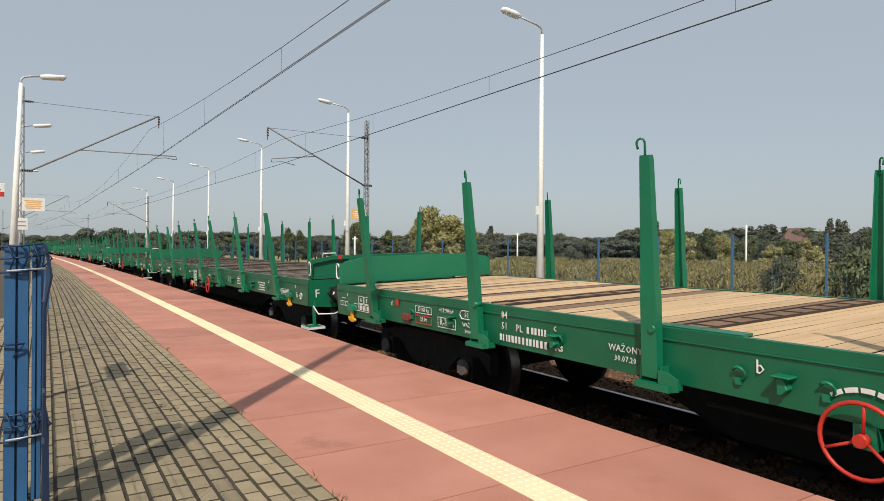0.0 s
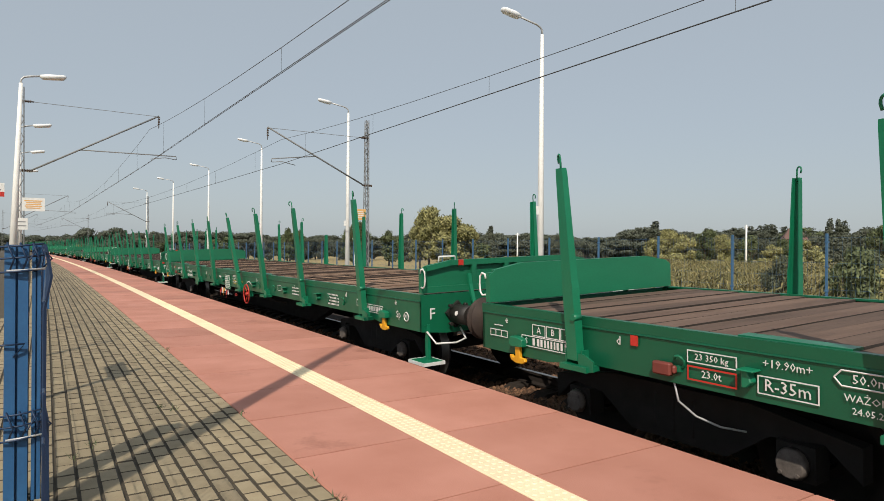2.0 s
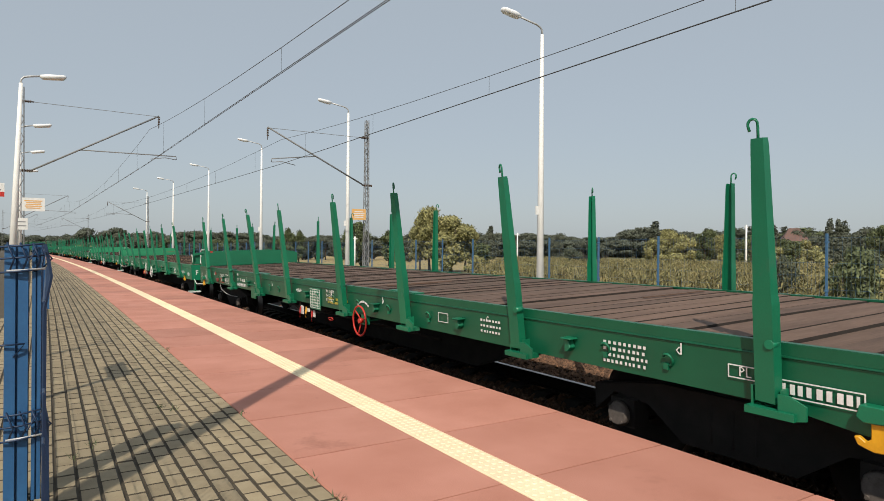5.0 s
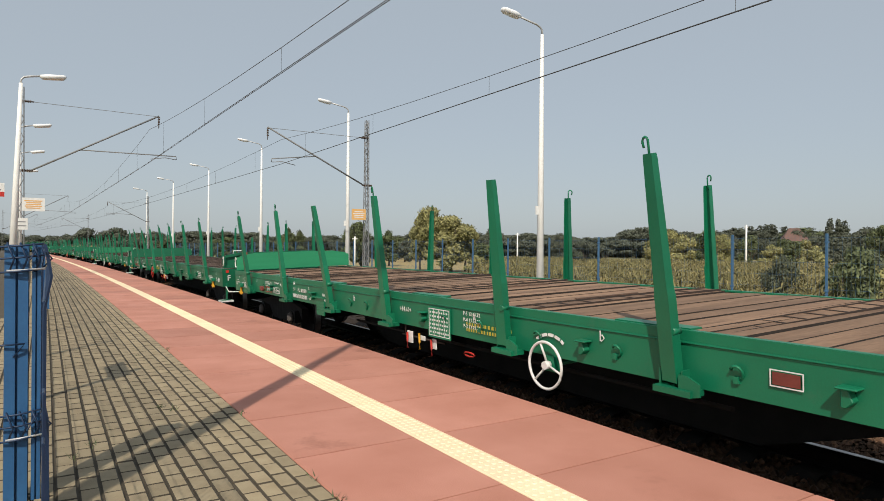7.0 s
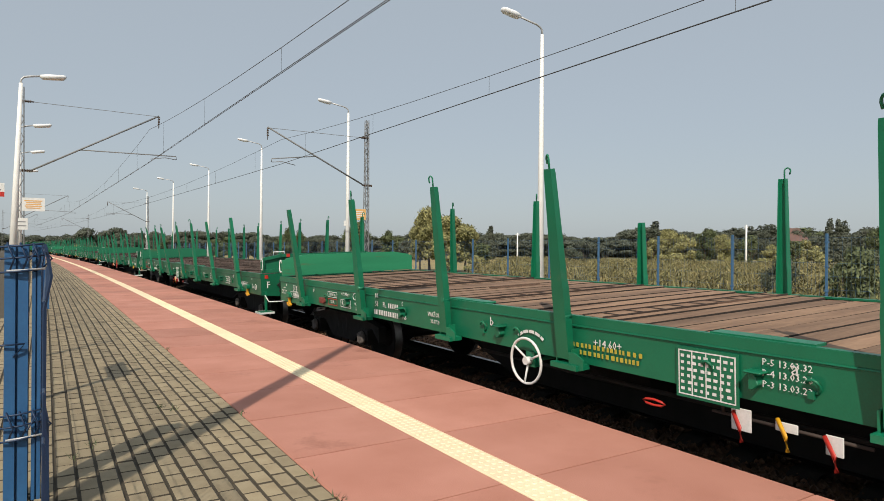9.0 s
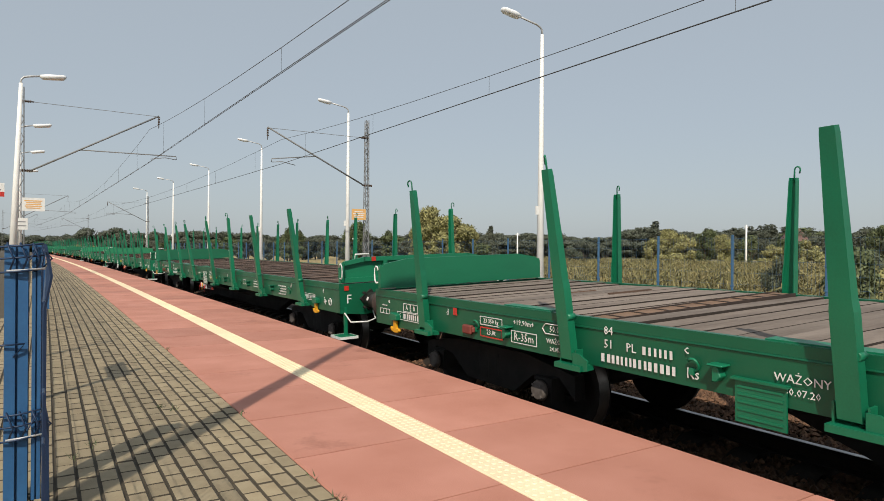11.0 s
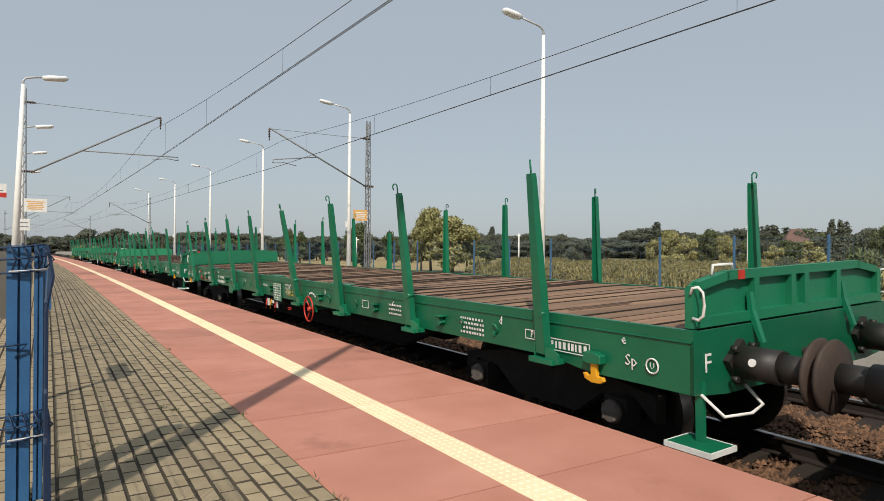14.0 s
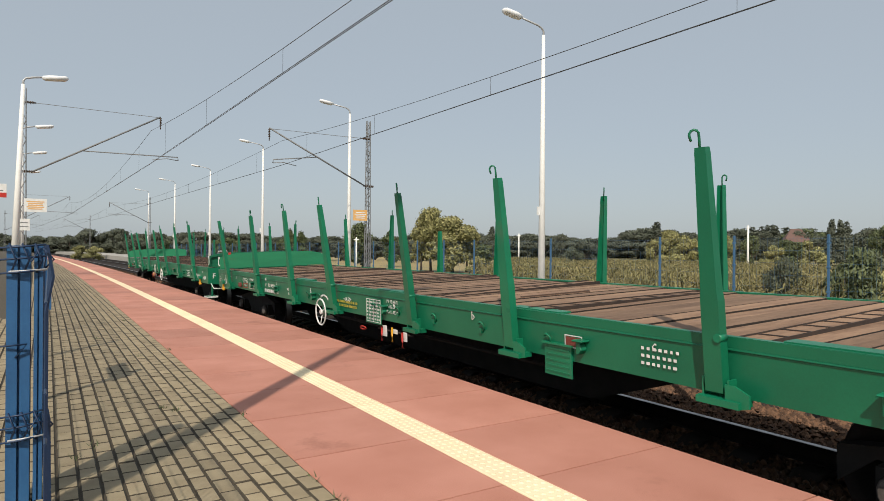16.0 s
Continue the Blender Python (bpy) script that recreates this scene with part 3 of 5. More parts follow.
q = bmesh.new()
for x0, x1, y0, y1 in ((-0.182, -0.17, -0.202, 0.182), (0.11, 0.122, -0.202, 0.182), (-0.17, 0.11, -0.202, -0.19), (-0.17, 0.11, 0.17, 0.182)):
    cube(q, x0, x1, y0, y1, -0.018, 0.022)
STEPRIM = mesh("step_rim", q, WHITE)
q = bmesh.new()      # shunter's grab rail under the headstock
rod(q, [(-0.30, 0, 0.0), (-0.27, -0.16, -0.13), (0.0, -0.2, -0.14), (0.14, -0.2, -0.10), (0.17, -0.04, 0.02)], 0.013, 6)
GRAB = mesh("grab_rail", q, WHITE)
q = bmesh.new()      # screw coupling and hose
rod(q, [(0, 0.2, 1.02), (0, -0.15, 1.02), (0, -0.28, 1.05), (0, -0.34, 0.98), (0, -0.29, 0.92)], 0.035, 8)
rod(q, [(0.05, -0.15, 1.0), (0.05, -0.3, 0.86), (-0.05, -0.33, 0.80), (-0.05, -0.2, 0.95)], 0.02, 6)
COUPLING = mesh("coupling", q, RUST)
q = bmesh.new()
rod(q, [(0.28, 0.05, 0.95), (0.28, -0.1, 0.93), (0.29, -0.22, 0.75), (0.27, -0.36, 0.62), (0.2, -0.52, 0.60), (0.12, -0.60, 0.66)], 0.024, 8)
HOSE = mesh("brake_hose", q, BLACK)
q = bmesh.new()
cube(q, -0.02, 0.02, -0.02, 0.02, -0.12, 0.08)
HOSE_TAP = mesh("hose_tap", q, REDDULL)


def bar_rows(q, y0, y1, z0, z1, rows, seed, gap=0.3):
    """Unreadable writing: short bars in rows on the near face."""
    r = random.Random(seed)
    h = (z1 - z0) / rows
    for i in range(rows):
        y = y1
        while y > y0 + 0.01:
            w = r.uniform(0.018, 0.034)
            e = max(y - w, y0)
            cube(q, -0.002, 0.0, e, y, z0 + h * (i + gap / 2), z0 + h * (i + 1 - gap / 2))
            y = e - r.uniform(0.016, 0.03)


def frame_box(q, y0, y1, z0, z1, t=0.009):
    for a in ((y0, y1, z0, z0 + t), (y0, y1, z1 - t, z1), (y0, y0 + t, z0 + t, z1 - t), (y1 - t, y1, z0 + t, z1 - t)):
        cube(q, -0.002, 0.0, *a)


F_SIGN = lettering("F", 0.2)
F_SIGN.materials.append(WHITE)
q = bmesh.new()
rod(q, [(-0.119, -0.2, 0.03), (-0.126, -0.2, 0.032)], 0.03, 12)
DOT = mesh("white_dot", q, WHITE)

# the recess across the deck into which a stake folds: dark boards between steel edges, with rungs
q = bmesh.new()
cube(q, -1.40, 1.40, -0.11, 0.11, 1.30, 1.334, 1)
for e in (-0.117, 0.11):
    cube(q, -1.42, 1.42, e, e + 0.007, 1.30, 1.345, 0)
for k in range(9):
    cube(q, -1.2 + k * 0.3, -1.185 + k * 0.3, -0.11, 0.11, 1.334, 1.342, 0)
RECESS = mesh("stake_recess", q, RUST, PLANK)

FACE = Matrix(((0, 0, -1, 0), (-1, 0, 0, 0), (0, 1, 0, 0), (0, 0, 0, 1)))


def words(parent, text, size, s, z, material, turned):
    me = lettering(text, size)
    if not me.materials:
        me.materials.append(material)
    o = part("lettering", me, None, parent)
    o.matrix_basis = Matrix.Translation((-HALF - 0.0145, at(18.6 - s if turned else s), z)) @ FACE
    return o


def build_wagon(turned, wheel, deck, seed, old=False):
    r = random.Random(seed)
    deck_words = {"new": "fresh pale boards", "brown": "weathered brown boards", "grey": "weathered grey boards", "dark": "dark stained boards"}[deck]
    w = thing("flat_wagon", "green bogie flat wagon with stakes and " + deck_words, "railway wagon", "wagons of the train")
    paint = GREEN if old else GREEN_DEEP
    flip = (lambda s: 18.6 - s) if turned else (lambda s: s)
    # side sills
    for sg in (-1, 1):
        q = bmesh.new()
        x = sg * HALF
        pts = [(x, 0.935), (x, TOP), (x - sg * 0.05, TOP), (x - sg * 0.05, TOP - 0.02), (x - sg * 0.012, TOP - 0.02), (x - sg * 0.012, 0.95), (x - sg * 0.10, 0.95), (x - sg * 0.10, 0.935)]
        prism(q, pts[::sg], "y", -BODY, BODY)
        cube(q, *sorted((x, x + sg * 0.005)), -BODY, BODY, TOP - 0.078, TOP - 0.003)
        prism(q, [(x + sg * 0.0055, TOP - 0.094), (x + sg * 0.013, TOP - 0.090), (x + sg * 0.011, TOP - 0.080), (x, TOP - 0.078), (x, TOP - 0.094)][::sg], "y", -BODY + 0.01, BODY - 0.01)
        for e in (-1, 1):
            prism(q, [(e * BODY, 0.935), (e * (BODY - 1.5), 0.935), (e * (BODY - 1.0), 0.87), (e * BODY, 0.87)][::e], "x", *sorted((x, x - sg * 0.012)))
        part("side_sill", q, paint, w)
    q = bmesh.new()      # underframe girders and cross members
    for x in (-0.42, 0.42):
        prism(q, [(-BODY + .2, 0.98), (-5.1, 0.95), (-4.6, 0.78), (-3.2, 0.30), (3.2, 0.30), (4.6, 0.78), (5.1, 0.95), (BODY - .2, 0.98), (BODY - .2, 1.26), (-BODY + .2, 1.26)], "x", x - 0.09, x + 0.09)
    for k in range(13):
        y = -8.4 + k * 1.4
        cube(q, -1.25, 1.25, y - 0.05, y + 0.05, 1.08, 1.262)
    cube(q, -0.28, 0.28, -1.3, 0.2, 0.55, 0.95)
    rod(q, [(-0.62, 1.0, 0.72), (-0.62, 2.2, 0.72)], 0.17, 12)
    rod(q, [(0, -6.0, 0.62), (0, 6.0, 0.62)], 0.03, 6)
    rod(q, [(-1.18, -3.4, 0.75), (-1.18, 3.0, 0.75)], 0.02, 6)
    part("underframe", q, DIRTY_SHADED, w, "dusty underframe with the shade put into its dark colour")
    for e in (-1, 1):
        q = bmesh.new()
        y0, y1 = sorted((e * BODY, e * (BODY - 0.03)))
        prism(q, [(-HALF, 0.87), (-1.1, 0.83), (1.1, 0.83), (HALF, 0.87), (HALF, TOP - 0.01), (-HALF, TOP - 0.01)], "y", y0 + 0.001, y1 + 0.001)
        hd = part("headstock", q, paint, w)
        if e < 0:
            o = part("lettering", F_SIGN, None, hd, "white letter on the headstock")
            o.matrix_basis = Matrix.Translation((-1.32, -BODY - 0.003, 1.08)) @ Matrix(((1, 0, 0, 0), (0, 0, -1, 0), (0, 1, 0, 0), (0, 0, 0, 1)))
            if deck == "dark":
                part("reflector", REFLECT, None, hd, "red reflector").matrix_basis = pose(-1.36, -BODY, 1.26)
        turn = pose(0, e * BODY, 0, 0, 0, 0 if e < 0 else 180)
        for x in (-0.97, 0.97):
            b = part("buffer", BUFFER, None, w, "black sprung buffer")
            b.matrix_basis = turn @ Matrix.Translation((x, 0, 1.06))
            part("buffer_head", BHEAD, None, b)
            if x < 0:
                part("white_dot", DOT, None, b, "white painted dot")
        part("coupling", COUPLING, None, w, "rusty screw coupling").matrix_basis = turn
        hs = part("brake_hose", HOSE, None, w, "black rubber brake hose")
        hs.matrix_basis = turn
        part("hose_tap", HOSE_TAP, None, hs, "dull red tap").matrix_basis = Matrix.Translation((0.28, -0.02, 0.9))
        fl = part("end_flap", FLAP_OLD if old and e > 0 else FLAP_IN, None, w, "hinged steel end flap with scraped paint")
        fl.matrix_basis = turn @ pose(0, 0.02, TOP + 0.008)
        for x in (-0.72, 0.72):
            part("flap_arm", FLAP_ARM, None, fl).matrix_basis = Matrix.Translation((x, 0, 0))
        for x in (-1.48, 1.48):
            part("grab_handle", LOOP, None, fl, "white grab handle").matrix_basis = Matrix.Translation((x * 0.985, 0.0, 0.08))
        if e < 0:
            part("grab_handle", LOOP_TOP, None, fl, "white grab handle").matrix_basis = Matrix.Translation((-1.05, 0.03, 0.372))
        part("reflector", REFLECT, None, fl, "red reflector").matrix_basis = Matrix.Translation((-0.86, 0, 0.365))
        stp = part("foot_step", STEP, None, w, "green foot step")
        stp.matrix_basis = pose(-HALF + 0.10, e * (BODY - 0.02), 0.50) if e < 0 else pose(HALF - 0.10, e * (BODY - 0.02), 0.50, 0, 0, 180)
        part("step_rim", STEPRIM, None, stp, "white step rim")
        part("grab_rail", GRAB, None, w, "white bent grab rail").matrix_basis = turn @ Matrix.Translation((-1.1, 0, 0.87))
    # deck
    n = int(18.3 / 0.2475)
    for k in range(n):
        fresh = deck == "new"
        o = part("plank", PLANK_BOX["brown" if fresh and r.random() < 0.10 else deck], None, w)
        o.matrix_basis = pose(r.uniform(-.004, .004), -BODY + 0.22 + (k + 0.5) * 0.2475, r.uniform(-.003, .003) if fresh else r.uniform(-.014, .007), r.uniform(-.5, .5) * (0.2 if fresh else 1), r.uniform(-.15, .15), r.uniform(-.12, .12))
    if deck in ("brown", "grey", "dark"):
        for k in range(3):
            q = bmesh.new()
            c, x0 = r.uniform(-8, 8), r.uniform(-1.2, 0.2)
            cube(q, x0, x0 + r.uniform(0.5, 1.1), c, c + 0.03, 1.327, 1.327 + r.uniform(0.006, 0.02))
            part("splinter", q, PLANK_DARK, w, "torn splintered board edge")
    for s in STAKES[1:7]:
        if deck != "dark":
            part("stake_recess", RECESS, None, w, "stake recess with steel edges and rungs").matrix_basis = pose(0, at(s + 0.2), 0, 0, 0, r.uniform(-.3, .3))
    for s in (5.9, 8.9, 12.2, 3.2):
        part("hatch_plate", HATCH, None, w).matrix_basis = pose(0, at(flip(s)), 0)
    # stakes
    for sg in (-1, 1):
        for i, s in enumerate(STAKES):
            y = at(s if sg < 0 else s + 0.2)
            face = pose(sg * (HALF + 0.012), y, 0.935, 0, 0, 0 if sg < 0 else 180)
            so = part("stake_socket", SOCKET, None, w)
            so.matrix_basis = face
            if sg < 0:
                part("pin", PIN, None, so).matrix_basis = Matrix.Translation((0, -0.05, 0.40))
            st = part("stake", STAKE, None, w, "tapered steel stake")
            short = r.random() < (0.09 if old else 0.04)
            st.matrix_basis = face @ pose(-0.085, 0, 0.03, r.gauss(0, 1.2), (-5.4 if sg < 0 else -0.6) + r.gauss(0, 1.3), r.uniform(-5, 5)) @ Matrix.Diagonal((1, 1, (0.99 if sg < 0 else 0.74) if short else 1, 1))
            if not (short or r.random() < 0.04):
                part("hook", HOOK, None, st, "bent rope hook").matrix_basis = pose(0, 0, 0, 0, 0, r.uniform(-50, 40))
        ring = [2.42, 5.05, 6.75, 7.3, 9.35, 10.05, 10.95, 11.9, 12.92, 15.7, 16.3]
        for s in ring:
            part("lashing_ring", RING, None, w).matrix_basis = pose(sg * HALF, at(s), 1.10, r.uniform(-10, 10), 0, 0 if sg < 0 else 180)
        for s in (2.95, 5.25, 8.9, 11.55, 13.6, 15.3):
            part("side_bracket", BRACKET, None, w).matrix_basis = pose(sg * HALF, at(flip(s)), 1.11, 0, 0, 0 if sg < 0 else 180)
        for s in (0.62, 17.68):
            face = pose(sg * HALF, at(s), 0.99, 0, 0, 0 if sg < 0 else 180)
            part("tow_hook_mount", TOWBOX, None, w).matrix_basis = face
            part("tow_hook", TOW, None, w, "yellow towing hook").matrix_basis = face
    # bogies
    for y in (7.25, -7.25):
        b = part("bogie", BOGIE, None, w, "dusty two-axle bogie with the shade put into its dark colour")
        b.matrix_basis = pose(0, y, 0)
        for a in (-1.0, 1.0):
            part("axle_box_cover", AXLE_CAP, None, b, "dusty axle box cover, coloured pale as if sunlit").matrix_basis = pose(0, a, 0)
            part("wheelset", WSET, None, b, "steel wheelset").matrix_basis = pose(0, a, R_W)
    if seed == 22:
        q = bmesh.new()
        rod(q, [(-HALF + 0.02, at(2.35), 0.95), (-HALF + 0.03, at(2.38), 0.80), (-1.36, at(2.46), 0.69), (-1.25, at(2.58), 0.62), (-1.12, at(2.70), 0.59)], 0.008, 6)
        part("earthing_cable", q, GALV, w, "pale slack earthing cable")
    # handwheel of the hand brake
    if wheel:
        o = part("handwheel", WHEELS[wheel], None, w, wheel + " hand brake wheel with three spokes")
        o.matrix_basis = pose(-HALF - 0.075, at(7.5 if turned else 11.12), 0.86, r.uniform(0, 110), 0, 0)
        q = bmesh.new()
        rod(q, [(-HALF - 0.07, at(7.5 if turned else 11.12), 0.86), (-0.5, at(7.5 if turned else 11.12), 0.86)], 0.022, 8)
        cube(q, -HALF - 0.02, -HALF + 0.06, at(7.5 if turned else 11.12) - 0.06, at(7.5 if turned else 11.12) + 0.06, 0.80, 0.94)
        part("brake_spindle", q, GREEN, w)
        q = bmesh.new()
        c = at(7.5 if turned else 11.12)
        for k in range(9):
            a0, a1 = 0.9 + k * 0.15, 0.9 + (k + 1) * 0.15 - (0.05 if k % 2 else 0)
            pts = [(c + rr * math.cos(a), 0.86 + rr * math.sin(a) * 0.95) for rr, a in ((0.27, a0), (0.30, a0), (0.30, a1), (0.27, a1))]
            prism(q, pts, "x", -HALF - 0.0155, -HALF - 0.0125)
        part("turning_arrow", q, WHITE, w, "white arrow marks over the wheel")
    # brake change-over levers
    ly = at(flip(8.75))
    for dy, me_mat, zz, hh, ww in ((0.28, WHITE, 0.78, 0.15, 0.07), (-0.02, WHITE, 0.80, 0.06, 0.07), (-0.30, WHITE, 0.76, 0.12, 0.05)):
        q = bmesh.new()
        cube(q, -HALF + 0.03, -HALF + 0.04, ly + dy - ww, ly + dy + ww, zz - hh / 2, zz + hh / 2)
        lv = part("brake_lever_plate", q, me_mat, w, "small white brake lever plate", soft=0.003)
        q = bmesh.new()
        rod(q, [(-HALF + 0.02, ly + dy + 0.05, zz + 0.05), (-HALF - 0.02, ly + dy - 0.02, zz - 0.04), (-HALF - 0.03, ly + dy - 0.04, zz - 0.13)], 0.014, 6)
        part("brake_lever", q, YELLOW if dy == -0.02 else RED, lv, "yellow lever" if dy == -0.02 else "red lever")
    q = bmesh.new()
    rod(q, [(-HALF + 0.05, ly - 0.5, 0.79), (-HALF + 0.05, ly + 0.5, 0.79)], 0.012, 6)
    rod(q, [(-HALF + 0.05, ly + 0.42, 0.79), (-HALF + 0.05, ly + 0.42, 0.95)], 0.012, 6)
    part("lever_rod", q, RUST, w)
    q = bmesh.new()
    ry = at(flip(9.75))
    rod(q, [(-HALF + 0.05, ry + 0.1 * math.cos(k * 0.785), 0.74 + 0.022 * math.sin(k * 0.785)) for k in range(8)], 0.01, 6, 0, True)
    part("release_pull", q, RED, w, "red brake release pull ring")
    # boxes and plates on the near sill
    q = bmesh.new()
    py = at(flip(5.54))
    cube(q, -HALF - 0.02, -HALF - 0.004, py - 0.17, py + 0.17, 0.78, 1.06)
    cube(q, -HALF - 0.045, -HALF, py - 0.19, py + 0.19, 1.06, 1.075)
    lh = part("label_holder", q, GREEN, w, "ribbed green document holder")
    for k in range(5):
        part("slat", SLAT, None, lh).matrix_basis = Matrix.Translation((-HALF, py, 0.81 + k * 0.05))
    q = bmesh.new()
    cube(q, -0.055, 0.0, -0.10, 0.06, -0.05, 0.045)
    cube(q, -0.04, 0.0, -0.13, -0.10, -0.03, 0.03)
    part("tail_lamp_bracket", q, REDDULL, w, "dull red lamp bracket box", soft=0.012).matrix_basis = pose(-HALF - 0.012, at(2.28), 1.04)
    q = bmesh.new()
    cube(q, -0.006, 0.0, -0.05, 0.05, -0.05, 0.05)
    if old:
        part("dull_plate", q, REDDULL, w, "dull red plate").matrix_basis = pose(-HALF - 0.013, at(13.25), 1.11) @ Matrix.Diagonal((1, 1.7, 0.8, 1))
    else:
        part("reflector", q, RED, w, "red reflector plate").matrix_basis = pose(-HALF - 0.013, at(2.02), 1.2) @ Matrix.Diagonal((1, .7, .8, 1))
    gy = at(flip(9.25))
    q = bmesh.new()
    cube(q, -HALF - 0.020, -HALF - 0.0125, gy - 0.24, gy + 0.24, 0.86, 1.22)
    lp = part("load_table", q, GREEN, w, "green plate with a white load table")
    q = bmesh.new()
    frame_box(q, gy - 0.22, gy + 0.22, 0.88, 1.20)
    for k in range(1, 4):
        cube(q, -0.002, 0, gy - 0.22 + k * 0.11 - 0.004, gy - 0.22 + k * 0.11 + 0.004, 0.889, 1.191)
    bar_rows(q, gy - 0.20, gy + 0.20, 0.90, 1.18, 6, seed, 0.55)
    part("figure_table", q, WHITE, lp).matrix_basis = Matrix.Translation((-HALF - 0.0205, 0, 0))
    # painted marks
    X = Matrix.Translation((-HALF - 0.0128, 0, 0))
    q = bmesh.new()
    y = at(1.05)
    for k in range(3):
        frame_box(q, y - 0.32 + k * 0.19, y - 0.14 + k * 0.19, 1.09, 1.20, 0.008)
    frame_box(q, y - 0.32, y + 0.40, 0.98, 1.085, 0.008)
    bar_rows(q, y - 0.30, y + 0.24, 0.995, 1.07, 1, seed + 1, 0.1)
    y = at(0.28)
    frame_box(q, y - 0.15, y + 0.13, 1.02, 1.09, 0.008)
    for k in (-0.05, 0.04):
        cube(q, -0.002, 0, y + k - 0.004, y + k + 0.004, 1.028, 1.082)
    cube(q, -0.002, 0, y - 0.08, y + 0.06, 1.13, 1.14)
    part("load_limit_grid", q, WHITE, w).matrix_basis = X
    for c, y0, y1, z0, z1 in ((2.68, .19, .19, 1.11, 1.20), (3.2, .19, .19, .99, 1.11), (16.9, .12, .12, 1.06, 1.15), (17.3, .31, .28, 1.0, 1.11), (13.25, .105, .105, 1.055, 1.165)):
        q = bmesh.new()
        frame_box(q, at(c) - y0, at(c) + y1, z0, z1, 0.008)
        part("painted_frame", q, WHITE, w).matrix_basis = X
    for k, (c, y0, y1, z0, z1, rows, gap) in enumerate(((4.55, .36, .36, .985, 1.06, 1, .1), (4.55, .33, -.06, 1.1, 1.17, 1, .1), (17.3, .28, .25, 1.02, 1.09, 1, .1),
                                                         (14.15, .17, .17, 1.02, 1.19, 3, .6), (15.9, .22, .22, .98, 1.18, 4, .5))):
        q = bmesh.new()
        bar_rows(q, at(c) - y0, at(c) + y1, z0, z1, rows, seed + 2 + k, gap)
        mk = tagged(part("marking", q, WHITE, w), kind="stuff")
        mk.matrix_basis = X
    q = bmesh.new()
    y = at(3.66)
    hexa = [(y - 0.19, 1.18), (y - 0.15, 1.225), (y + 0.15, 1.225), (y + 0.19, 1.18), (y + 0.15, 1.135), (y - 0.15, 1.135)]
    for (ya, za), (yb, zb) in zip(hexa, hexa[1:] + hexa[:1]):
        rod(q, [(0, ya, za), (0, yb, zb)], 0.005, 4)
    part("painted_frame", q, WHITE, w).matrix_basis = X
    q = bmesh.new()
    y = at(2.68)
    frame_box(q, y - 0.19, y + 0.19, 0.985, 1.09, 0.012)
    part("red_frame", q, RED, w).matrix_basis = X
    q = bmesh.new()
    bar_rows(q, at(flip(10.2)) - 0.4, at(flip(10.2)) + 0.4, 1.0, 1.12, 2, seed + 8, 0.4)
    tagged(part("yellow_marking", q, YMARK, w, "yellow painted writing"), kind="stuff").matrix_basis = X
    q = bmesh.new()
    rod(q, [(0, at(18.25) + 0.056 * math.cos(k * 0.3927), 1.03 + 0.056 * math.sin(k * 0.3927)) for k in range(16)], 0.007, 4, 0, True)
    part("ring_sign", q, WHITE, w).matrix_basis = X
    for text, size, s, z in (("A", .085, .90, 1.145), ("B", .085, 1.09, 1.145), ("C", .085, 1.28, 1.145), ("S", .085, .72, 1.03), ("+19.90m+", .075, 3.2, 1.19), ("R-35m", .11, 3.2, 1.05), ("50.0m", .075, 3.66, 1.18), ("WA\u017bONY", .06, 3.66, 1.07), ("24.05.20", .055, 3.66, 1.0),
                             ("51", .10, 4.27, 1.135), ("PL", .10, 4.5, 1.135), ("Rs", .11, 5.05, 1.03), ("84", .10, 4.27, 1.245), ("c", .10, 5.0, 1.2), ("b", .13, 6.9, 1.16),
                             ("a", .13, 9.95, 1.19), ("+14.60+", .09, 8.45, 1.13), ("d", .10, 1.86, 1.18), ("P-5 13.03.32", .062, 9.9, 1.2), ("P-4 13.03.26", .062, 9.9, 1.13), ("P-3 13.03.23", .062, 9.9, 1.06), ("e", .10, .42, 1.20), ("WA\u017bONY", .075, 5.8, 1.12), ("30.07.20", .065, 5.8, 1.04), ("b", .13, 11.75, 1.19),
                             ("c", .12, 14.1, 1.19), ("d", .12, 16.4, 1.19), ("PL", .09, 16.9, 1.105), ("e", .12, 17.98, 1.20), ("Sp", .13, 18.05, 1.04), ("U", .07, 18.25, 1.03),
                             ("23 350 kg", .065, 2.68, 1.155), ("23.0t", .075, 2.68, 1.04)):
        words(w, text, size, s, z, WHITE, False)
    return w


# the two-way facts of each wagon: (turned, handwheel colour, boards, old)
KINDS = [(True, "red", "new", False), (False, "red", "grey", False), (False, "red", "dark", False), (False, "white", "brown", True), (True, "white", "brown", True), (True, "red", "brown", True), (False, None, "dark", False), (True, "red", "dark", False), (False, "red", "brown", False)]
ORDER = [0, 1, 2, 8, 6, 5, 2, 3, 3, 7, 4, 6, 1, 6, 4, 4, 8, 5, 4, 3]
PROTO, WAGONS = {}, []
rw = random.Random(11)
for n, k in enumerate(ORDER):
    if k not in PROTO:
        PROTO[k] = build_wagon(*KINDS[k][:3], 20 + k, KINDS[k][3])
        w = PROTO[k]
    else:
        w = copy_thing(PROTO[k], Matrix())
        for o in w.children:
            if o.name.startswith("stake") and not o.name.startswith("stake_s"):
                o.matrix_basis = o.matrix_basis @ pose(0, 0, 0, rw.gauss(0, 0.9), rw.gauss(0, 0.7), rw.uniform(-4, 4))
    WAGONS.append(w)


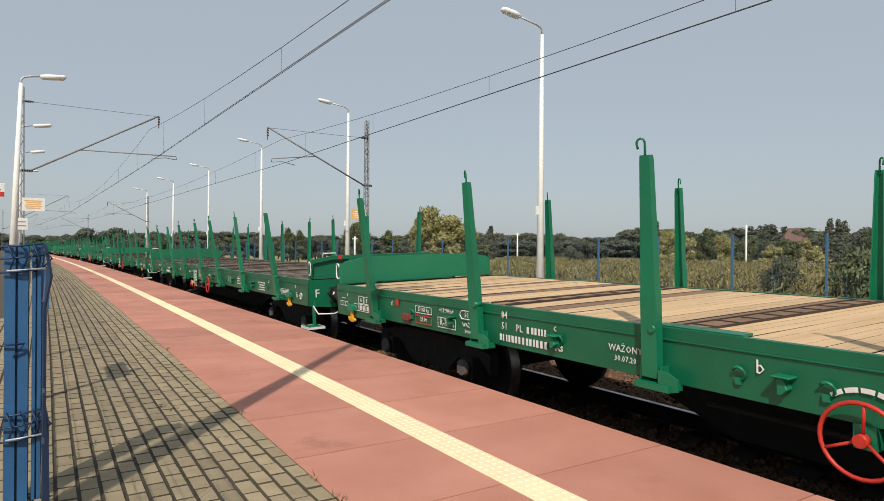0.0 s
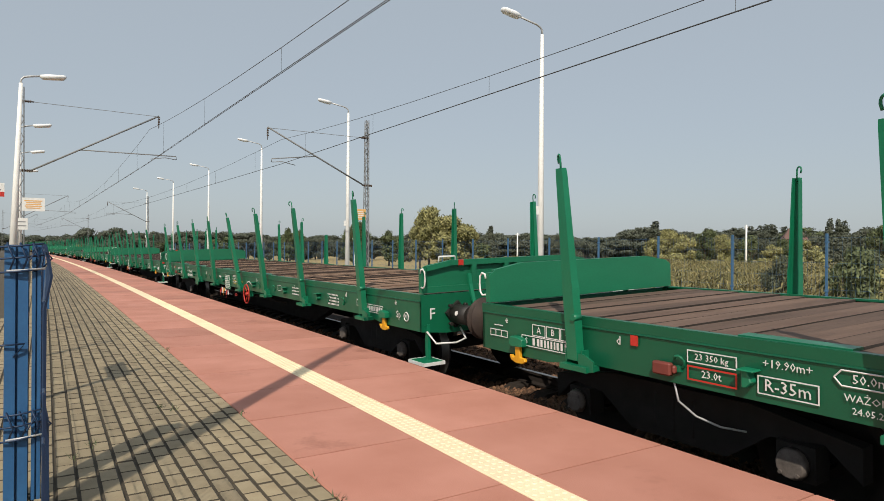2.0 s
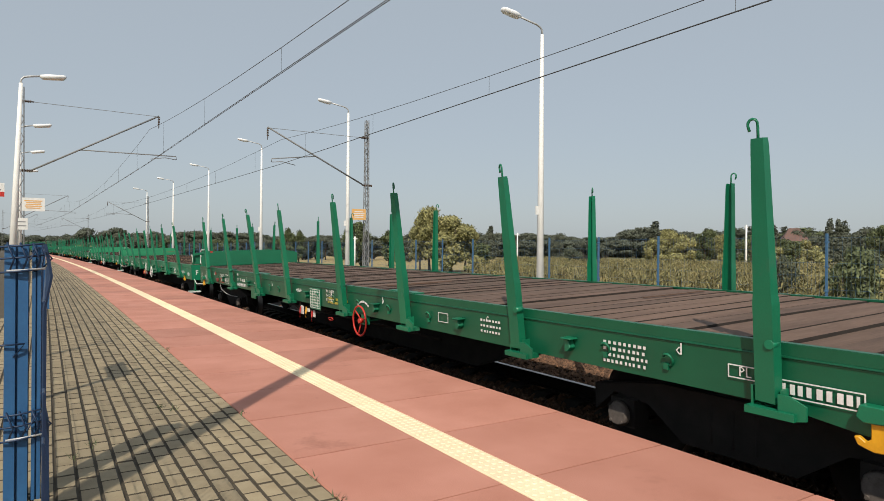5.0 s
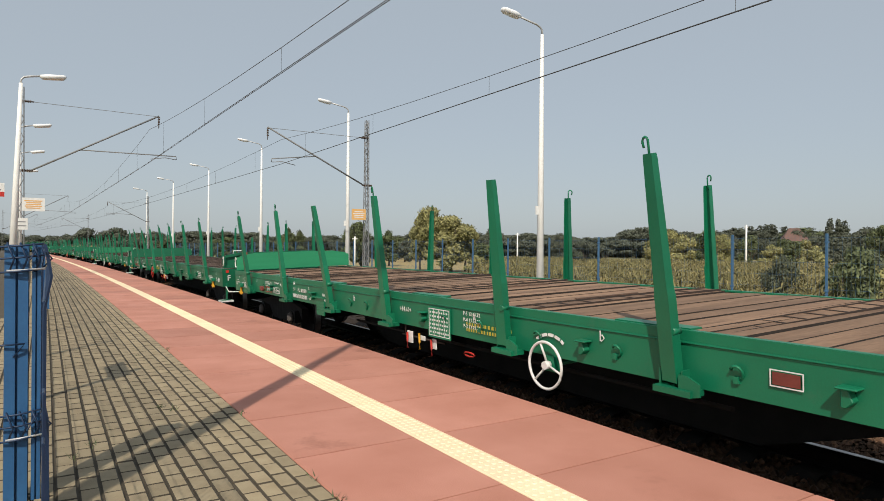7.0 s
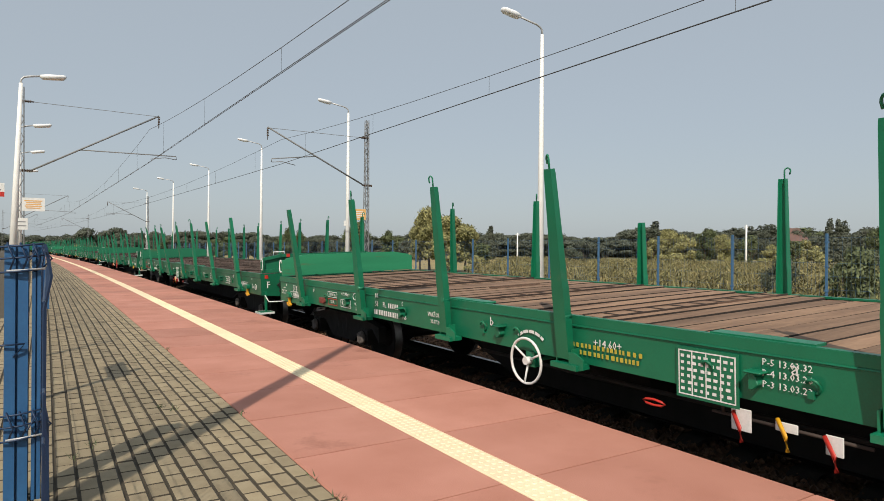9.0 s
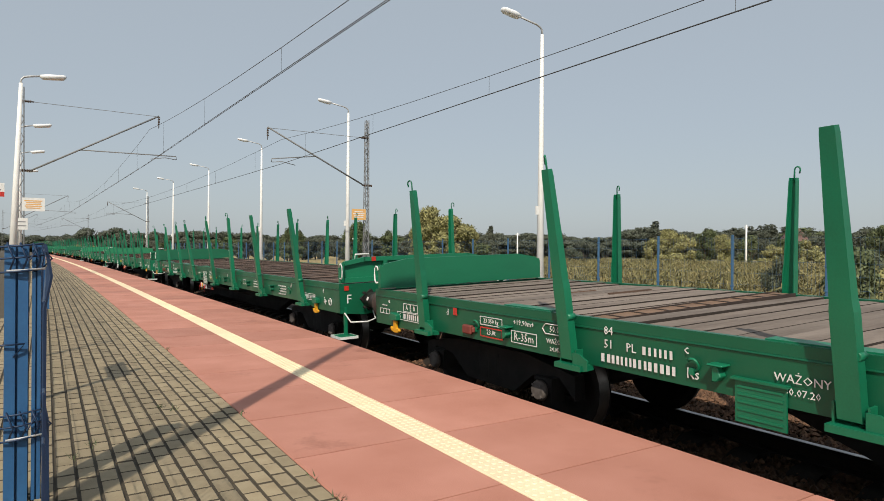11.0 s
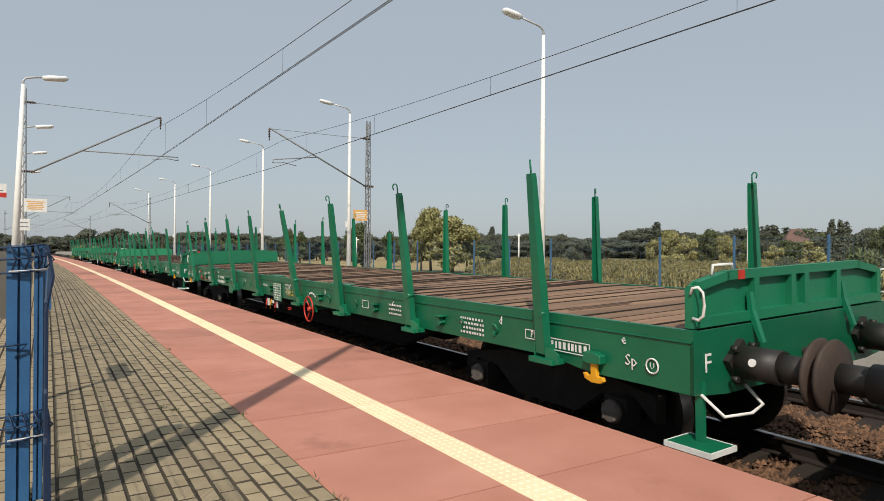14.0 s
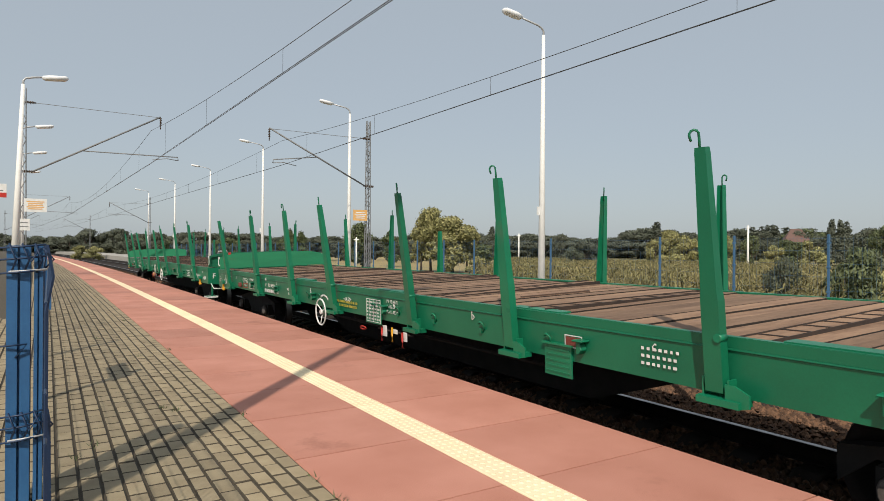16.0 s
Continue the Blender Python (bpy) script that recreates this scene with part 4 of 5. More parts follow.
# ---- lamps, masts and wires ----
def lamp_post(name, height, arm, rise, label, r0=0.13, r1=0.055, card=None):
    e = thing(name, label, "street lamp", "platform lamps")
    q = bmesh.new()
    rod(q, [(0, 0, 0), (0, 0, height * 0.5), (0, 0, height - 0.25)], r0, 12, 0, False, r1)
    part("pole", q, POLE, e, "tapered white concrete pole")
    q = bmesh.new()
    rod(q, [(0, 0, height - 0.3), (0, 0, height - 0.12), (-0.08, 0, height - 0.02), (-0.25, 0, height + rise * 0.25), (-arm + 0.45, 0, height + rise * 0.8)], 0.035, 8)
    part("arm", q, GALV, e, "bent steel arm")
    q = bmesh.new()
    tilt = pose(-arm + 0.1, 0, height + rise, 0, 8, 0)
    ring = [(-0.42, 0.05, 0.0), (-0.36, 0.12, 0.01), (0.1, 0.13, 0.02), (0.34, 0.07, 0.0)]
    top = [q.verts.new(tilt @ Vector((x, y, 0.03 + 0.05 * (1 - abs(x))))) for x, y, _ in ring] + [q.verts.new(tilt @ Vector((x, -y, 0.03 + 0.05 * (1 - abs(x))))) for x, y, _ in ring[::-1]]
    mid = [q.verts.new(tilt @ Vector((x * 1.06, y * 1.15, -0.01))) for x, y, _ in ring] + [q.verts.new(tilt @ Vector((x * 1.06, -y * 1.15, -0.01))) for x, y, _ in ring[::-1]]
    low = [q.verts.new(tilt @ Vector((x * 0.85, y * 0.8, -0.085))) for x, y, _ in ring] + [q.verts.new(tilt @ Vector((x * 0.85, -y * 0.8, -0.085))) for x, y, _ in ring[::-1]]
    for a, b in ((top, mid), (mid, low)):
        for k in range(8):
            q.faces.new((a[k], a[(k + 1) % 8], b[(k + 1) % 8], b[k])).smooth = True
    q.faces.new(top), q.faces.new(low[::-1])
    part("lamp_head", q, LAMPGREY, e, "grey oval lamp head")
    if card:
        q = bmesh.new()
        cube(q, -0.22, -0.1, -0.02, 0.02, 2.55, 2.85)
        part("small_box", q, WHITE, e, "small white box on the pole")
    return e


FAR_LAMP = lamp_post("street_lamp", 9.1, 1.45, 0.2, "tall white street lamp on the far platform", card=True)
FAR_LAMP.matrix_basis = pose(14.5, 16.5, 0)
for x, y in ((14.0, 32.0), (13.5, 47.0), (13.2, 64.0), (12.3, 79.0), (11.4, 95.0), (18.0, -2.0)):
    copy_thing(FAR_LAMP, pose(x, y, 0))
NEAR_LAMP = lamp_post("street_lamp", 7.2, 1.0, 0.12, "white street lamp behind the near platform", 0.125, 0.06)
NEAR_LAMP.matrix_basis = pose(-1.12, 26.0, 0, 0, -2.0, 180)
for x, y in ((-1.28, 37.0), (-1.62, 47.5), (-2.15, 60.0), (-1.03, 2.4)):
    copy_thing(NEAR_LAMP, pose(x, y, 0, 0, 0, 180))


def lattice_mast(x, y, h, side, tip, root, low_tube, label, f=0.36):
    """A lattice mast with its cantilever; side: the way to the track."""
    e = thing("catenary_mast", label, "railway mast", "catenary masts", at=pose(x, y, -0.3))
    q = bmesh.new()
    a, b = 0.12, 0.075
    for sx in (-1, 1):
        for sy in (-1, 1):
            rod(q, [(sx * a, sy * a, 0), (sx * b, sy * b, h + 0.3)], 0.022, 4)
    n = int(h / 0.42)
    for k in range(n):
        z0, z1 = k * h / n + 0.2, (k + 1) * h / n + 0.2
        w0, w1 = a + (b - a) * z0 / h, a + (b - a) * z1 / h
        s = 1 if k % 2 else -1
        for sy in (-1, 1):
            rod(q, [(-s * w0, sy * w0, z0), (s * w1, sy * w1, z1)], 0.013, 4)
            rod(q, [(sy * w0, -s * w0, z0), (sy * w1, s * w1, z1)], 0.013, 4)
    part("lattice", q, MASTGREY, e, "grey steel lattice")
    o = Matrix.Translation((-x, -y, 0.3))
    q = bmesh.new()
    rod(q, [o @ Vector((root[0], y, root[1])), o @ Vector((tip[0], y, tip[1]))], 0.04, 8)
    part("cantilever_tube", q, MASTGREY, e, "dark inclined cantilever tube")
    q = bmesh.new()
    rod(q, [o @ Vector((x, y, tip[1] - 0.1 + 0.02 * abs(x - tip[0]))), o @ Vector((tip[0], y, tip[1] - 0.03))], 0.012, 5)
    part("top_tie", q, MASTGREY, e)
    jx, jz = root[0] + (tip[0] - root[0]) * f, root[1] + (tip[1] - root[1]) * f
    q = bmesh.new()
    rod(q, [o @ Vector((jx, y, jz)), o @ Vector((low_tube[0], y, low_tube[1])), o @ Vector((low_tube[0] + side * 0.02, y, low_tube[1] - 0.16))], 0.025, 6)
    rod(q, [o @ Vector((low_tube[0], y, low_tube[1] - 0.16)), o @ Vector((low_tube[0] - side * 0.5, y, low_tube[1] - 0.10)), o @ Vector((low_tube[0] - side * 1.15, y, low_tube[1] - 0.22))], 0.018, 6)
    part("registration_arm", q, MASTGREY, e)
    for px, pz, dx in ((root[0], root[1], side), (x + side * 0.35, tip[1] - 0.1 + 0.02 * abs(x - tip[0]), side)):
        q = bmesh.new()
        for k in range(5):
            c = o @ Vector((px - dx * 0.05 - dx * k * 0.09, y, pz))
            rod(q, [c, c + Vector((0.05, 0, 0))], 0.06, 8)
        rod(q, [o @ Vector((px + dx * 0.1, y, pz)), o @ Vector((x, y, pz))], 0.03, 6)
        part("insulator", q, CERAMIC, e, "ribbed insulator")
    q = bmesh.new()
    for k in range(5):
        c = o @ Vector((tip[0], y, tip[1] - 0.1 - k * 0.08))
        rod(q, [c, c + Vector((0, 0, 0.04))], 0.05, 8)
    rod(q, [o @ Vector((tip[0], y, tip[1])), o @ Vector((tip[0], y, tip[1] - 0.6))], 0.02, 6)
    part("hanging_insulator", q, CERAMIC, e, "ribbed insulator")
    return e


lattice_mast(-1.08, 33.0, 8.3, 1, (4.46, 7.68), (-0.75, 4.63), (5.25, 5.78), "grey lattice catenary mast behind the near platform")
lattice_mast(13.86, 29.3, 7.95, -1, (8.70, 7.03), (13.7, 4.58), (8.9, 5.55), "grey lattice catenary mast on the far platform", 0.52)
NEXT = 92.0
lattice_mast(-1.08 + bend(NEXT), NEXT, 8.3, 1, (4.4 + bend(NEXT), 7.68), (-0.75 + bend(NEXT), 4.63), (5.2 + bend(NEXT), 5.62), "grey lattice catenary mast behind the near platform")
lattice_mast(13.4 + bend(NEXT), NEXT - 2, 7.95, -1, (8.7 + bend(NEXT), 7.03), (13.2 + bend(NEXT), 4.58), (8.6 + bend(NEXT), 5.55), "grey lattice catenary mast on the far platform")
lattice_mast(-1.3 + bend(150), 150, 8.3, 1, (4.4 + bend(150), 7.68), (-0.9 + bend(150), 4.63), (5.2 + bend(150), 5.62), "grey lattice catenary mast behind the near platform")
lattice_mast(13.4 + bend(150), 149, 7.95, -1, (8.7 + bend(150), 7.03), (13.2 + bend(150), 4.58), (8.6 + bend(150), 5.55), "grey lattice catenary mast on the far platform")


def overhead(points, label, pair):
    """Contact and messenger wires with droppers over spans; points: (x, y, contact z, messenger z)."""
    e = thing("overhead_line", label, "overhead wire", kind="structure")
    for k, dx in enumerate((-0.02, 0.02) if pair else (0.0,)):
        q = bmesh.new()
        for a, b in zip(points, points[1:]):
            rod(q, [(a[0] + dx, a[1], a[2]), (b[0] + dx, b[1], b[2])], 0.0085 if pair else 0.0125, 5)
        part("contact_wire", q, WIRE, e)
    q, drops = bmesh.new(), []
    for a, b in zip(points, points[1:]):
        low = min(a[2], b[2]) + (0.42 if pair else 0.52)
        pts = []
        for i in range(17):
            u = i / 16
            lo_u = 0.5
            z = low + (a[3] - low) * ((lo_u - u) / lo_u) ** 2 if u < lo_u else low + (b[3] - low) * ((u - lo_u) / lo_u) ** 2
            pts.append((a[0] + (b[0] - a[0]) * u, a[1] + (b[1] - a[1]) * u, z))
            if i not in (0, 16) and i % 2:
                drops.append((pts[-1], a[2] + (b[2] - a[2]) * u))
        rod(q, pts, 0.008, 5)
    part("messenger_wire", q, WIRE, e)
    for p, zc in drops:
        q = bmesh.new()
        rod(q, [p, (p[0], p[1], zc)], 0.004, 4)
        part("dropper", q, WIRE, e)


overhead([(5.6, -27, 5.4, 7.0), (4.05, 33.0, 5.40, 6.98), (4.35 + bend(NEXT), NEXT, 5.35, 6.98), (4.3 + bend(150), 150, 5.35, 6.98), (4.3 + bend(210), 210, 5.35, 6.98)], "dark double contact wire and messenger over the near track", True)
overhead([(9.4, -24, 5.05, 6.6), (9.35, 29.3, 5.33, 6.50), (8.9 + bend(NEXT), NEXT - 2, 5.35, 6.6), (8.9 + bend(150), 149, 5.35, 6.6), (8.9 + bend(210), 210, 5.35, 6.6)], "dark contact wire and messenger over the far track", False)


def sign_board(x, y, z, w, h, back, label, rows, ink, turn=0.0, post=None, band=None):
    e = thing("sign", label, "sign", at=pose(x, y, z, 0, 0, turn))
    q = bmesh.new()
    cube(q, -w / 2, w / 2, -0.01, 0.01, -h / 2, h / 2)
    part("board", q, back, e)
    r = random.Random(int(x * 10 + y))
    for k in range(rows):
        q = bmesh.new()
        ww = w * r.uniform(0.3, 0.42)
        zz = h * (0.34 - 0.68 * (k + 0.5) / rows)
        cube(q, -ww, ww, -0.014, -0.0105, zz - h * 0.04, zz + h * 0.04)
        part("text_bar", q, ink, e)
    if band:
        q = bmesh.new()
        cube(q, -w / 2, w / 2, -0.014, -0.0105, -h / 2, -h / 2 + h * 0.35)
        part("band", q, band, e)
    q = bmesh.new()
    if post is None:
        rod(q, [(-0.05, 0.02, -z + 0.0), (-0.05, 0.02, h / 2)], 0.03, 8)
    else:
        rod(q, [(0, 0.02, 0), (post, 0.02, 0)], 0.025, 6)
    part("bracket" if post else "post", q, GALV, e)
    return e


sign_board(13.35, 29.1, 3.05, 0.78, 0.55, SIGNO, "orange warning sign with unreadable lines on the mast", 4, WHITE, 0, 0.5)
sign_board(-0.62, 32.6, 3.12, 0.85, 0.58, WHITE, "white sign with orange lines on the mast", 5, SIGNO, 0, -0.45)
sign_board(-1.25, 20.0, 2.78, 0.46, 0.36, WHITE, "white and red sign on a post behind the fence", 1, MASTGREY, 0, None, RED)
sign_board(-0.86, 27.0, 2.1, 0.36, 0.42, WHITE, "small white sign by the lamp", 2, MASTGREY, 0, -0.2)

# white far posts in the field, and a signal by the line
for x, y, h in ((63.0, 38.7, 5.6), (49.0, 60.0, 4.8), (28.0, 62.0, 4.0)):
    e = thing("field_pole", "slim white pole standing in the field", "pole", "poles in the field", at=pose(x, y, -1.4))
    q = bmesh.new()
    rod(q, [(0, 0, 0), (0, 0, h)], 0.11, 8, 0, False, 0.08)
    part("pole", q, POLE, e)
    q = bmesh.new()
    cube(q, -0.3, 0.3, -0.04, 0.04, h - 0.3, h - 0.2)
    part("crossarm", q, POLE, e)


# ---- fences ----
def far_fence():
    e = thing("fence", "tall blue welded mesh fence on the far platform", "fence", at=pose(0, 0, 0))
    q = bmesh.new()
    cube(q, -0.03, 0.03, -0.025, 0.025, 0, 1.78)
    post = mesh("post", q, FENCE_FAR, soft=0.006)
    q = bmesh.new()
    cube(q, -0.042, 0.042, -0.035, 0.035, 0, 0.05)
    clip = mesh("clip", q, FENCE_FAR, soft=0.006)
    q = bmesh.new()
    for k in range(25):
        y = 0.06 + k * 0.0975
        rod(q, [(0, y, 0.05), (0, y, 1.72)], 0.0013, 3)
    for z in (0.1, 0.42, 0.74, 1.06, 1.38, 1.68):
        rod(q, [(0.012, 0.03, z), (0.012, 2.43, z)], 0.0018, 3)
    panel = mesh("mesh_panel", q, FENCE_FAR)
    for k in range(-3, 34):
        y = 7.75 + 2.46 * k
        po = part("post", post, None, e)
        po.matrix_basis = pose(16.0 + bend(y), y, 0, 0, 0, heading(y))
        for z in (0.35, 0.95, 1.55):
            part("clip", clip, None, po).matrix_basis = Matrix.Translation((0, 0, z))
        part("mesh_panel", panel, None, e).matrix_basis = pose(16.0 + bend(y), y, 0, 0, 0, heading(y))


far_fence()


def near_fence():
    e = thing("fence", "blue welded mesh fence along the back of the near platform", "fence", at=pose(0, 0, 0))
    q = bmesh.new()
    prism(q, [(-0.19, 0.03), (-0.19, -0.05), (-0.143, -0.05), (-0.143, -0.02), (-0.132, -0.02), (-0.132, -0.05), (-0.088, -0.05), (-0.085, 0.03)], "z", 0, 1.325)
    post = mesh("post", q, BLUE)
    q = bmesh.new()
    prism(q, [(-0.072, 0.03), (-0.072, -0.05), (-0.056, -0.05), (-0.056, -0.03), (-0.049, -0.03), (-0.049, -0.05), (-0.032, -0.05), (-0.032, 0.03)], "z", 0, 1.325)
    post2 = mesh("post", q, BLUE)
    q = bmesh.new()
    for k in range(49):
        y = -k * 0.05
        rod(q, [(0, y, 0.05), (0, y, 0.33), (0.013, y, 0.40), (0, y, 0.47), (0, y, 1.19), (0.012, y, 1.26), (0, y, 1.325)], 0.0032, 4)
    for z in (0.08, 0.36, 0.68, 0.98, 1.26):
        rod(q, [(0.0, 0, z - 0.05), (0.0, -2.45, z - 0.05)], 0.003, 4)
        rod(q, [(0.0, 0, z + 0.05), (0.0, -2.45, z + 0.05)], 0.003, 4)
    panel = mesh("mesh_panel", q, WIREBLUE_SHADED)
    beads = []      # V-shaped beads of the wires that cross the post
    for z in (0.40, 1.26):
        for x in (-0.17, -0.115, -0.06):
            beads.append([(x, -0.058, z - 0.075), (x + 0.022, -0.095, z - 0.01), (x - 0.008, -0.075, z + 0.075)])
        for dz in (-0.07, 0.0, 0.06):
            beads.append([(-0.26, -0.055, z + dz - 0.012), (-0.12, -0.085, z + dz), (-0.02, -0.06, z + dz + 0.012)])
        beads.append([(-0.115, -0.075, z + 0.05), (-0.085, -0.095, z - 0.02), (-0.045, -0.07, z + 0.055)])
        beads.append([(-0.03, -0.06, z + 0.05), (0.015, -0.085, z - 0.005), (-0.03, -0.06, z - 0.06)])
    beads.append([(-0.26, -0.055, 0.81), (-0.10, -0.085, 0.82), (-0.15, -0.055, 0.75)])
    q = bmesh.new()
    for z in (0.335, 1.195):
        rod(q, [(-0.18, -0.07, z - 0.004), (-0.10, -0.072, z), (-0.015, -0.07, z + 0.008)], 0.006, 6)
    clamp = mesh("clamp", q, GALV)
    for k in range(0, 12):
        y = 3.9 + 2.46 * k
        m = pose(bend(y), y, 0)
        if k == 0:
            part("post", post, None, e).matrix_basis = m
            part("post", post2, None, e).matrix_basis = m
            for pts in beads:
                q = bmesh.new()
                rod(q, pts, 0.0052, 6)
                part("wire", q, WIREBLUE_SHADED, e).matrix_basis = m
            part("clamp", clamp, None, e, "galvanised clamp").matrix_basis = m
        else:
            q = bmesh.new()
            cube(q, -0.06, -0.02, -0.03, 0.03, 0, 1.32)
            part("post", q, BLUE, e).matrix_basis = m
        part("mesh_panel", panel, None, e).matrix_basis = pose((-0.010 if k == 0 else -0.035) + bend(y), y, 0, 0, 0, heading(y))
    q = bmesh.new()
    cube(q, -0.015, 0.0, 6.28, 7.06, 0.78, 1.09)
    part("fence_plate", q, BLUE, e, "blue plate fixed to the mesh")


near_fence()

# ---- fields, bushes and trees ----
HOR = 435.3


def sight(px, dist):
    """Place on the plan for a bearing, counted across the view, and a distance."""
    a = radians(32.31) + math.atan((px - 784) / 1100)
    return Vector((math.sin(a) * dist, math.cos(a) * dist, 0)), math.cos(a - radians(32.31)) * dist


def maize(count, seed):
    r = np.random.default_rng(seed)
    verts, faces = [], []
    i = 0
    while i < count:
        x, y = r.uniform(19.5, 52), r.uniform(-2, 75)
        if x < 22 and r.random() < 0.5:
            continue
        if y > 28 + (x - 19.5) * 1.1:
            continue
        i += 1
        x = round(x / 0.72) * 0.72 + r.normal(0, 0.06) + bend(y)
        h, b = r.uniform(1.45, 2.0), -1.36
        a = r.uniform(0, 3.14)
        c, s = math.cos(a) * 0.018, math.sin(a) * 0.018
        k = len(verts)
        verts += [(x - c, y - s, b), (x + c, y + s, b), (x + c * .5, y + s * .5, b + h), (x - c * .5, y - s * .5, b + h)]
        faces.append((k, k + 1, k + 2, k + 3))
        for j in range(6):
            a, z, ln = r.uniform(0, 6.28), b + h * r.uniform(0.25, 0.95), r.uniform(0.3, 0.6)
            dx, dy = math.cos(a), math.sin(a)
            k = len(verts)
            verts += [(x, y, z - .03), (x, y, z + .03), (x + dx * ln * .5 - dy * .03, y + dy * ln * .5 + dx * .03, z + .12), (x + dx * ln, y + dy * ln, z - r.uniform(0.05, .3)), (x + dx * ln * .5 + dy * .03, y + dy * ln * .5 - dx * .03, z + .10)]
            faces += [(k, k + 1, k + 2, k + 4), (k + 4, k + 2, k + 3)]
    me = bpy.data.meshes.new("maize_field")
    me.from_pydata(verts, [], faces)
    me.materials.append(CORN)
    tagged(new("maize_field", me), "ripe yellowing maize standing in rows behind the fence", "maize field", kind="stuff")


maize(15000, 4)


def crown(seed, count, blobs, leaf, material, name="crown", height=10.0):
    """Leaf clumps in a set of soft balls: (x, y, z, rx, rz) for a tree of unit scale."""
    r = np.random.default_rng(seed)
    vol = np.array([b[3] ** 2 * b[4] for b in blobs])
    pick = r.choice(len(blobs), count, p=vol / vol.sum())
    d = r.normal(0, 1, (count, 3))
    d /= np.linalg.norm(d, axis=1, keepdims=True)
    rad = r.uniform(0.35, 1.0, (count, 1)) ** 0.5 * (1 + 0.14 * r.normal(0, 1, (count, 1)))
    B = np.array(blobs)[pick]
    c = B[:, :3] + d * rad * np.stack([B[:, 3], B[:, 3], B[:, 4]], -1)
    u = r.normal(0, 1, (count, 3))
    u /= np.linalg.norm(u, axis=1, keepdims=True)
    w = np.cross(u, d + 0.3 * r.normal(0, 1, (count, 3)))
    w /= np.linalg.norm(w, axis=1, keepdims=True) + 1e-6
    s = leaf * r.uniform(0.6, 1.4, (count, 1))
    v = np.stack([c - u * s, c - w * s * 0.6, c + u * s * 1.1, c + w * s * 0.6], 1).reshape(-1, 3)
    f = np.arange(count * 4).reshape(-1, 4)
    me = bpy.data.meshes.new(name)
    me.from_pydata(v.tolist(), [], f.tolist())
    me.materials.append(material)
    return me


def tree(seed, kind, material, label, leaf=0.22, count=4200):
    """A tree about 10 m high with trunk, limbs and a crown of small leaf clumps."""
    r = random.Random(seed)
    e = thing("tree", label, "tree", "trees behind the fields")
    q = bmesh.new()
    if kind == "pine":
        rod(q, [(0, 0, 0), (0.05, 0, 5), (0.1, 0, 9.6)], 0.17, 8, 0, False, 0.03)
        blobs = [(r.gauss(0, .15), r.gauss(0, .15), 1.6 + k * 0.75, 2.1 * (1 - k / 12.5) + 0.15, 0.55) for k in range(11)]
    else:
        rod(q, [(0, 0, 0), (0.1, 0.05, 2.0), (0.0, 0.1, 4.5), (0.1, 0, 7.5)], 0.24, 8, 0, False, 0.05)
        for k in range(6):
            a = k * 1.05 + r.uniform(-.3, .3)
            rod(q, [(0.05, 0.05, 2.0 + k * 0.5), (math.cos(a) * 1.2, math.sin(a) * 1.2, 3.6 + k * .5), (math.cos(a) * 2.1, math.sin(a) * 2.1, 4.8 + k * .6)], 0.09, 6, 0, False, 0.02)
        n = {"round": 13, "tall": 11, "bush": 9}[kind]
        wide, z0, z1 = {"round": (2.4, 2.2, 8.2), "tall": (1.3, 2.0, 8.8), "bush": (3.0, 0.9, 7.5)}[kind]
        blobs = []
        for k in range(n):
            a, u = r.uniform(0, 6.28), (k + 0.5) / n
            rr = wide * math.sin(math.pi * (0.15 + 0.75 * u)) * r.uniform(0.35, 1.0)
            blobs.append((math.cos(a) * rr, math.sin(a) * rr, z0 + (z1 - z0) * u, r.uniform(0.9, 1.7), r.uniform(0.8, 1.4)))
    part("trunk", q, BARK, e, "brown tapered trunk with limbs")
    part("crown", crown(seed, count, blobs, leaf, material), None, e, "leafy uneven crown")
    return e


TREES = {
    "autumn": tree(1, "round", LEAF_AUTUMN, "broad tree turning yellow beside the field", 0.17, 9000),
    "green": tree(2, "round", LEAF, "green broadleaf tree behind the fields"),
    "dark": tree(3, "bush", LEAF_HAZED, "dark dense tree at the edge of the woods"),
    "pine": tree(4, "pine", LEAF_HAZED, "dark pointed conifer beyond the fields"),
    "tall": tree(5, "tall", LEAF, "slim green tree beyond the fields"),
    "grey": tree(6, "bush", LEAF_GREY, "grey-green bush at the fence", 0.16, 4200),
    "mixed": tree(7, "bush", LEAF_AUTUMN, "yellow-green thicket by the field"),
}
USED = set()


def plant(kind, px, dist, top, wide=1.0, base=-1.35):
    """top: the apparent height of the treetop, on the same scale as HOR."""
    p, depth = sight(px, dist)
    h = 1.32 + (HOR + (px - 88) * 0.0087 - top) / 1100 * depth - base
    s = max(h, 0.5) / 9.6
    m = Matrix.Translation((p.x, p.y, base)) @ pose(0, 0, 0, 0, 0, (px * 37) % 360)
    src = TREES[kind]
    o = src if kind not in USED else copy_thing(src, m)
    USED.add(kind)
    o.matrix_basis = m @ Matrix.Diagonal((s * wide, s * wide, s, 1))


